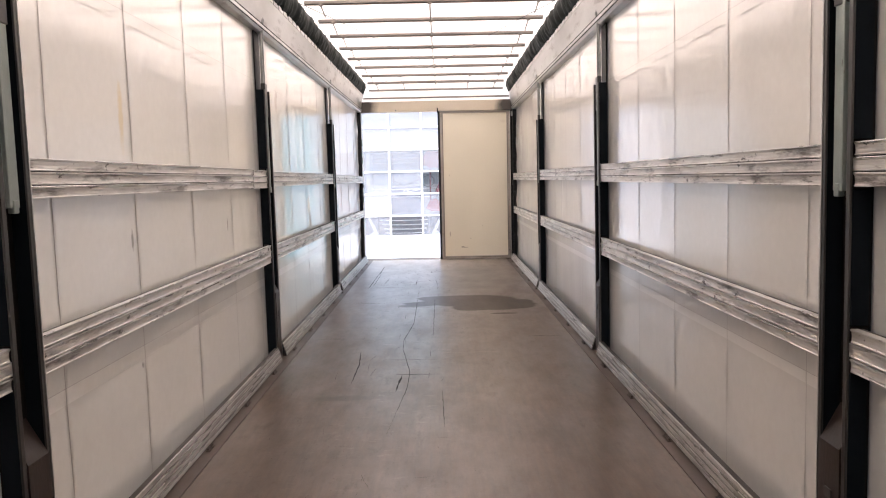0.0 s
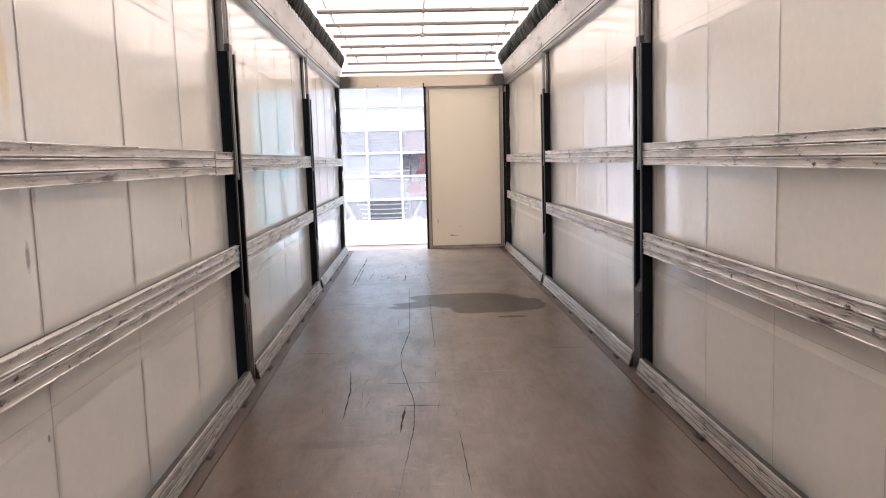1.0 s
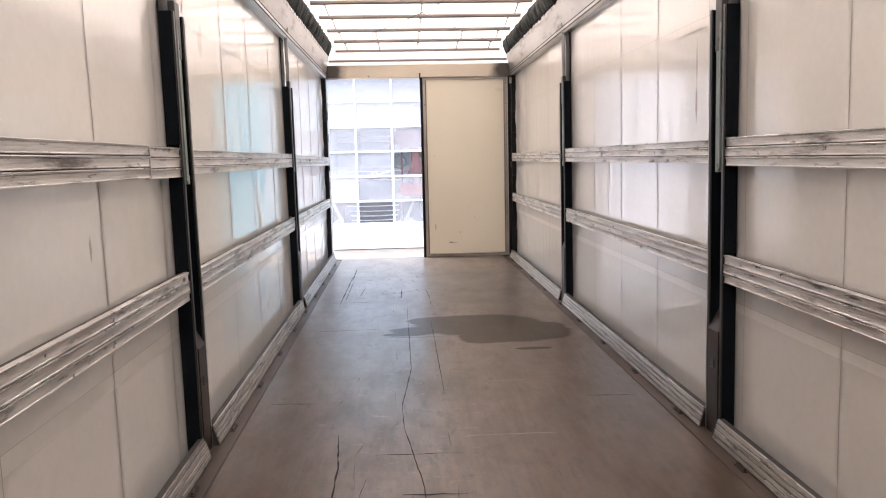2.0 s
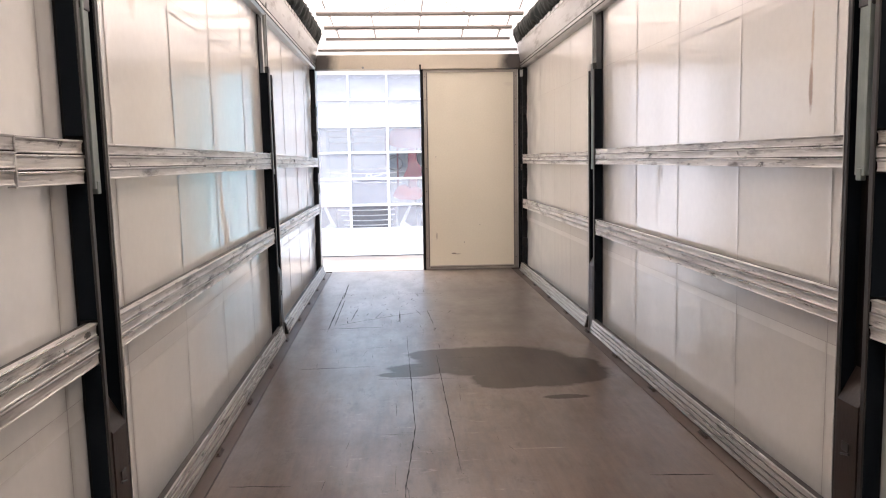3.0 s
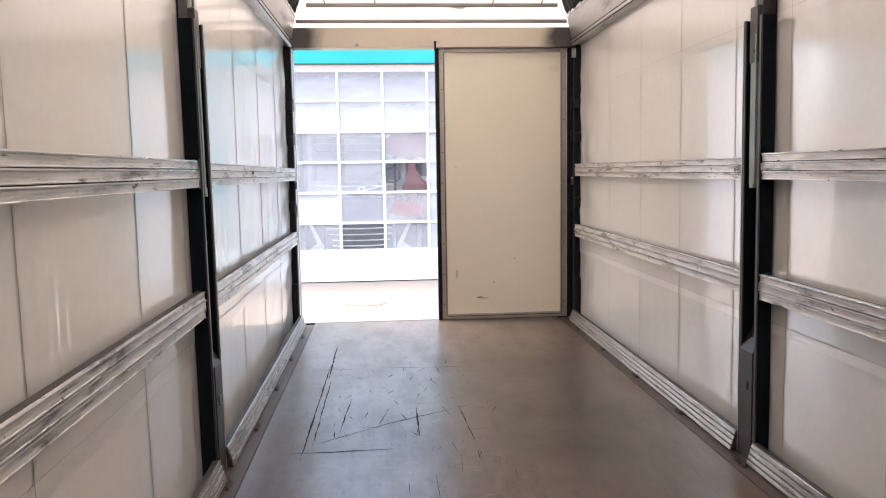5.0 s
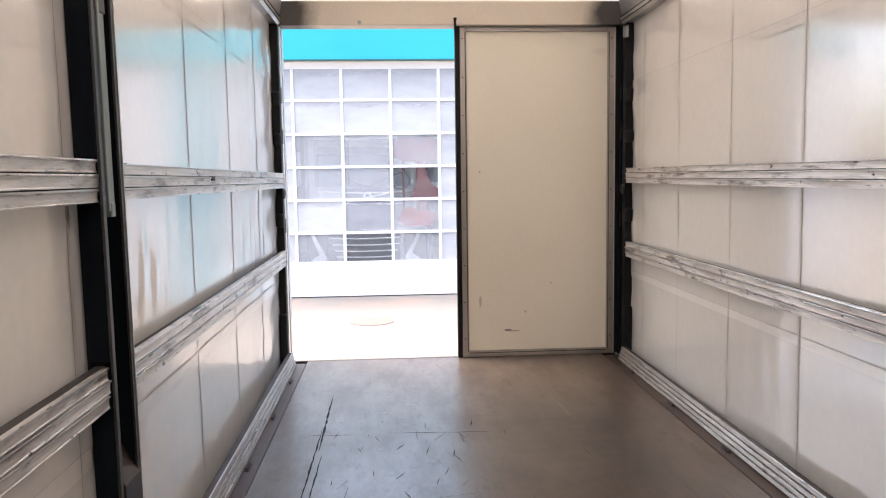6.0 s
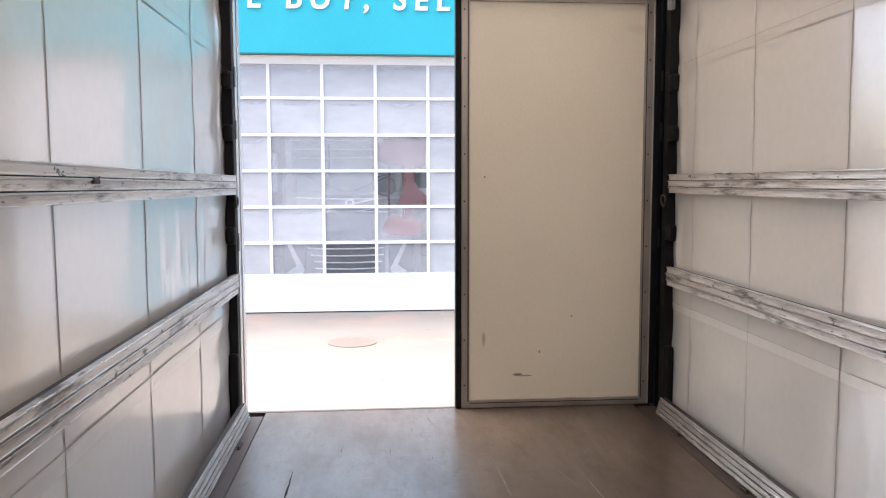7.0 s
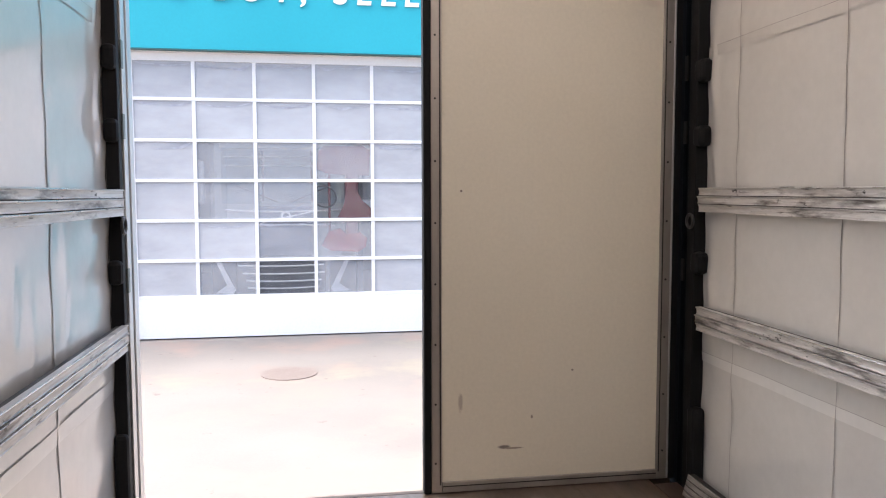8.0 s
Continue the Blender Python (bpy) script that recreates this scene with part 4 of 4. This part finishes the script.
def truck_cab(x, y):
    """The front of a parked truck cab: shell, sun visor, windscreen, grille with bright bars, slanted lamps and mirrors."""
    cab = thing("truck_cab", "grey truck cab with dark grille and chrome bars in the workshop", "truck")
    bm = bmesh.new()
    extrude_z(bm, [(x - 1.20, y + 0.30), (x - 1.10, y + 0.10), (x - 0.90, y), (x + 0.90, y), (x + 1.10, y + 0.10), (x + 1.20, y + 0.30), (x + 1.20, y + 1.9), (x - 1.20, y + 1.9)], GROUND + 0.45, 2.55)
    part("shell", bm, cab_grey_mat, cab)
    screen = part("windscreen", box(bmesh.new(), x - 0.98, x + 0.98, y - 0.035, y - 0.005, 1.16, 2.02, 0.012), cab_glass_mat, cab)
    part("sun_visor", box(bmesh.new(), x - 1.0, x + 1.0, y - 0.16, y - 0.006, 2.03, 2.13, 0.02), cab_grey_mat, cab)
    for z in (1.90, 1.76):
        part("visor_lamp_bar", bar(x - 0.92, x + 0.92, y - 0.07, z, 0.012), cab_grey_mat, cab)
    for d in (-0.35, 0.42):
        part("screen_pillar", box(bmesh.new(), x + d, x + d + 0.035, y - 0.055, y - 0.036, 1.2, 2.0, 0.004), cab_dark_mat, screen)
    grille = part("grille", box(bmesh.new(), x - 0.46, x + 0.44, y - 0.05, y - 0.006, 0.30, 1.12, 0.03), cab_blue_mat, cab, "dark blue upper grille")
    lower = part("lower_grille", box(bmesh.new(), x - 0.78, x + 0.64, y - 0.06, y - 0.006, -0.42, 0.27, 0.02), cab_dark_mat, cab)
    part("bumper", box(bmesh.new(), x - 1.22, x + 1.22, y - 0.12, y + 0.3, GROUND + 0.3, -0.43, 0.05), cab_dark_mat, cab)
    part("trim_strip", bar(x - 0.92, x + 0.94, y - 0.075, 1.06, 0.014, bow=-0.03), chrome_mat, cab)
    part("trim_strip", bar(x - 0.88, x + 0.80, y - 0.075, 0.80, 0.014, bow=0.015), chrome_mat, cab)
    for z, x0, x1 in ((0.17, -0.74, 0.62), (0.045, -0.68, 0.62), (-0.075, -0.62, 0.57), (-0.19, -0.60, 0.54)):
        part("grille_bar", bar(x + x0, x + x1, y - 0.085, z, 0.013, bow=-0.018), chrome_mat, lower, "bright bar")
    part("emblem_bar", bar(x - 0.36, x + 0.46, y - 0.085, 0.86, 0.012, rise=0.17), chrome_mat, grille, "bright bar")
    part("emblem", torus(bmesh.new(), (x + 0.02, y - 0.09, 0.955), (0, 1, 0), 0.065, 0.016, 20, 6), chrome_mat, grille, "bright round emblem")
    for t in (-1, 1):
        lamp = extrude_y(bmesh.new(), [(x - 0.03 + t * 1.07, 0.28), (x - 0.03 + t * 1.00, 0.28), (x - 0.03 + t * 0.75, -0.22), (x - 0.03 + t * 0.79, -0.28), (x - 0.03 + t * 1.06, -0.26), (x - 0.03 + t * 0.89, -0.14)], [y - 0.09, y - 0.02])
        surround = part("lamp_surround", box(bmesh.new(), x + t * 0.70, x + t * 1.16, y - 0.018, y + 0.11, -0.40, 0.29, 0.02), cab_dark_mat, cab)
        part("headlamp", lamp, lens_mat, surround, "bright angular headlamp")
        part("mirror", box(bmesh.new(), x + t * 1.26, x + t * 1.46, y + 0.1, y + 0.25, 1.15, 1.85, 0.05), cab_grey_mat, cab)
        part("wiper", rod(bmesh.new(), (x + t * 0.1, y - 0.045, 1.18), (x + t * 0.75, y - 0.045, 1.45), 0.01, 6), cab_dark_mat, screen)
        part("wheel", rod(bmesh.new(), (x + t * 0.9, y + 0.9, GROUND + 0.5), (x + t * 1.19, y + 0.9, GROUND + 0.5), 0.5, 24), rubber_mat, cab)
    return cab


def red_cab(x, y):
    """An open red cab frame standing beside the truck, with pillars, a sill panel and a steering wheel."""
    cab = thing("red_cab", "dark red cab frame with steering wheel in the workshop", "vehicle cab")
    part("post", box(bmesh.new(), x + 0.42, x + 0.64, y, y + 0.3, 0.43, 2.02, 0.05), red_cab_mat, cab)
    part("post", box(bmesh.new(), x + 0.16, x + 0.20, y + 0.1, y + 0.3, 0.43, 1.9, 0.01), red_cab_mat, cab)
    roof = [(x - 0.02, 1.70), (x + 0.18, 1.62), (x + 0.80, 1.60), (x + 0.82, 2.00), (x + 0.70, 2.06), (x + 0.10, 2.06), (x + 0.02, 1.98)]
    part("roof_panel", extrude_y(bmesh.new(), roof, [y - 0.02, y + 0.32]), red_cab_mat, cab)
    flank = [(x + 0.30, 0.94), (x + 0.84, 0.94), (x + 0.84, 1.08), (x + 0.70, 1.20), (x + 0.62, 1.34), (x + 0.44, 1.34), (x + 0.40, 1.14)]
    part("door_panel", extrude_y(bmesh.new(), flank, [y - 0.03, y - 0.002]), red_cab_mat, cab)
    sill = [(x + 0.05, 0.50), (x + 0.20, 0.42), (x + 0.62, 0.40), (x + 0.74, 0.47), (x + 0.76, 0.62), (x + 0.66, 0.70), (x + 0.44, 0.68), (x + 0.34, 0.77), (x + 0.16, 0.72)]
    part("sill_panel", extrude_y(bmesh.new(), sill, [y - 0.05, y + 0.32]), red_bright_mat, cab, "brighter red sill panel")
    part("stand", box(bmesh.new(), x + 0.60, x + 0.70, y + 0.02, y + 0.3, GROUND, 0.42, 0.01), cab_dark_mat, cab)
    part("steering_wheel", torus(bmesh.new(), (x + 0.10, y - 0.06, 1.27), (0.25, 1, 0.55), 0.19, 0.014, 20, 6), cab_dark_mat, cab)
    part("shelf", box(bmesh.new(), x + 0.64, x + 0.92, y + 0.3, y + 0.6, 1.05, 1.22, 0.01), white_mat, cab, "white shelf box")
    return cab


def tool_cabinet(x, y):
    """A low cabinet with a white and an orange drawer on top."""
    cab = thing("tool_cabinet", "grey tool cabinet with white and orange drawers", "cabinet")
    part("body", box(bmesh.new(), x, x + 0.9, y, y + 0.5, GROUND, 0.95, 0.01), cab_grey_mat, cab)
    part("drawer", box(bmesh.new(), x, x + 0.43, y - 0.02, y + 0.5, 0.952, 1.17, 0.01), white_mat, cab, "white drawer")
    part("drawer", box(bmesh.new(), x + 0.44, x + 0.9, y - 0.02, y + 0.5, 0.952, 1.17, 0.01), orange_mat, cab, "pale orange drawer")
    return cab


tool_cabinet(-3.42, 23.0)
red_cab(-0.42, 21.36)
truck_cab(-0.95, 21.80)

# ---- marks on the floor ----
scratch_mat = surface("dark_scratch", (0.010, 0.008, 0.007), (0.020, 0.016, 0.013), 20.0, (0.6, 0.8), bump=0.2, spec=0.15)
pale_mat = surface("pale_scratch", (0.34, 0.30, 0.27), (0.24, 0.20, 0.17), 20.0, (0.4, 0.6), bump=0.2)


def scratch(bm, pts, width, rnd):
    """A thin uneven mark through the given floor places."""
    path = []
    for (ax, ay), (bx, by) in zip(pts, pts[1:]):
        for f in steps(0, 1, 0.05 / max(0.06, math.hypot(bx - ax, by - ay)))[:-1]:
            path.append((ax + (bx - ax) * f + rnd.uniform(-0.002, 0.002), ay + (by - ay) * f + rnd.uniform(-0.004, 0.004)))
    path.append(pts[-1])
    rows = []
    for k, (px, py) in enumerate(path):
        q = path[min(k + 1, len(path) - 1)] if k + 1 < len(path) else path[k - 1]
        d = Vector((q[0] - px, q[1] - py)).normalized()
        w = width * rnd.uniform(0.25, 1.0) * min(1.0, 0.3 + 3 * min(k, len(path) - 1 - k) / len(path))
        rows.append([bm.verts.new((px - d.y * w, py + d.x * w, 0.0012)), bm.verts.new((px + d.y * w, py - d.x * w, 0.0012))])
    for p, q in zip(rows, rows[1:]):
        bm.faces.new((p[0], p[1], q[1], q[0]))


DARK_MARKS = [([(-0.24, 8.9), (-0.24, 8.57), (-0.23, 6.87), (-0.29, 6.14), (-0.28, 5.79), (-0.20, 5.08), (-0.20, 4.70), (-0.24, 4.19), (-0.27, 3.80)], 0.0034),
              ([(-0.29, 5.02), (-0.03, 5.01)], 0.010), ([(-0.25, 5.0), (-0.27, 4.6)], 0.008), ([(-1.01, 6.25), (-0.76, 6.23)], 0.006), ([(-0.41, 5.45), (-0.02, 5.44)], 0.005),
              ([(0.73, 6.2), (1.0, 6.18)], 0.006), ([(-0.43, 7.76), (0.05, 7.73)], 0.008), ([(-0.60, 5.72), (-0.57, 5.32), (-0.57, 4.82)], 0.005),
              ([(-0.86, 9.13), (-0.84, 10.9)], 0.006), ([(-0.82, 9.3), (-0.81, 10.5)], 0.005), ([(-0.93, 9.23), (-0.41, 9.24)], 0.006), ([(-0.95, 8.04), (-0.45, 8.06)], 0.005),
              ([(-0.29, 9.9), (-0.29, 9.4)], 0.006), ([(-0.83, 10.56), (-0.83, 11.5)], 0.007), ([(-0.92, 10.79), (-0.66, 10.78)], 0.004), ([(-0.48, 10.79), (0.06, 10.76)], 0.004),
              ([(-0.05, 8.3), (-0.05, 6.3)], 0.003), ([(0.02, 4.6), (0.03, 3.9)], 0.003)]
PALE_MARKS = [([(0.02, 5.65), (0.50, 5.65)], 0.005), ([(0.20, 6.55), (0.51, 6.54)], 0.004), ([(0.11, 11.64), (0.13, 11.05)], 0.004), ([(0.49, 11.43), (0.53, 10.8)], 0.004), ([(0.34, 11.6), (0.47, 11.1)], 0.002)]
rnd = random.Random(12)
bm = bmesh.new()
for pts, w in DARK_MARKS:
    scratch(bm, pts, w, rnd)
for k in range(330):
    px, py = rnd.gauss(-0.30, 0.33), rnd.uniform(2.0, 12.1)
    if abs(px) < 1.0:
        a, ln = rnd.choice((0.0, 1.57, 1.57)) + rnd.gauss(0, 0.15), 0.008 + 0.25 * rnd.random() ** 4
        scratch(bm, [(px, py), (px + ln * math.cos(a), py + ln * math.sin(a))], rnd.uniform(0.0010, 0.0018) if ln > 0.06 else rnd.uniform(0.0015, 0.005), rnd)
for k in range(70):
    px, py = rnd.uniform(-0.85, 0.15), rnd.uniform(9.0, 11.0)
    a, ln = rnd.gauss(1.5, 0.25), rnd.uniform(0.03, 0.14)
    scratch(bm, [(px, py), (px + ln * math.cos(a), py + ln * math.sin(a))], rnd.uniform(0.002, 0.004), rnd)
for pts, w in (([(-0.80, 9.35), (-0.45, 9.62), (0.02, 9.90)], 0.0045), ([(-0.70, 9.5), (-0.66, 10.1)], 0.004), ([(-0.05, 9.9), (-0.02, 9.3)], 0.0035), ([(-0.5, 9.6), (-0.44, 9.9)], 0.0035)):
    scratch(bm, pts, w, rnd)
tagged(part("dark_marks", bm, scratch_mat, floor, "dark scratches and chips"), kind="stuff")
bm = bmesh.new()
for pts, w in PALE_MARKS:
    scratch(bm, pts, w, rnd)
for k in range(60):
    px, py = rnd.uniform(-1.0, 1.0), rnd.uniform(2.0, 12.1)
    a, ln = rnd.uniform(0, 3.14), rnd.uniform(0.005, 0.04)
    scratch(bm, [(px, py), (px + ln * math.cos(a), py + ln * math.sin(a))], rnd.uniform(0.001, 0.003), rnd)
tagged(part("pale_marks", bm, pale_mat, floor, "pale scratches and specks"), kind="stuff")

bpy.context.view_layer.update()
text = bpy.data.curves.new("sign_text", "FONT")
text.body, text.size, text.extrude, text.shear, text.space_character = "WE BUY, SELL", 0.48, 0.01, 0.12, 1.505
sign = tagged(new("sign_lettering", text), "white slanted capitals on the cyan fascia", "sign")
sign.matrix_world = pose(-3.15, FACADE - 0.115, 4.145, 90, 0, 0)
text.offset = 0.010
text.materials.append(sign_mat)
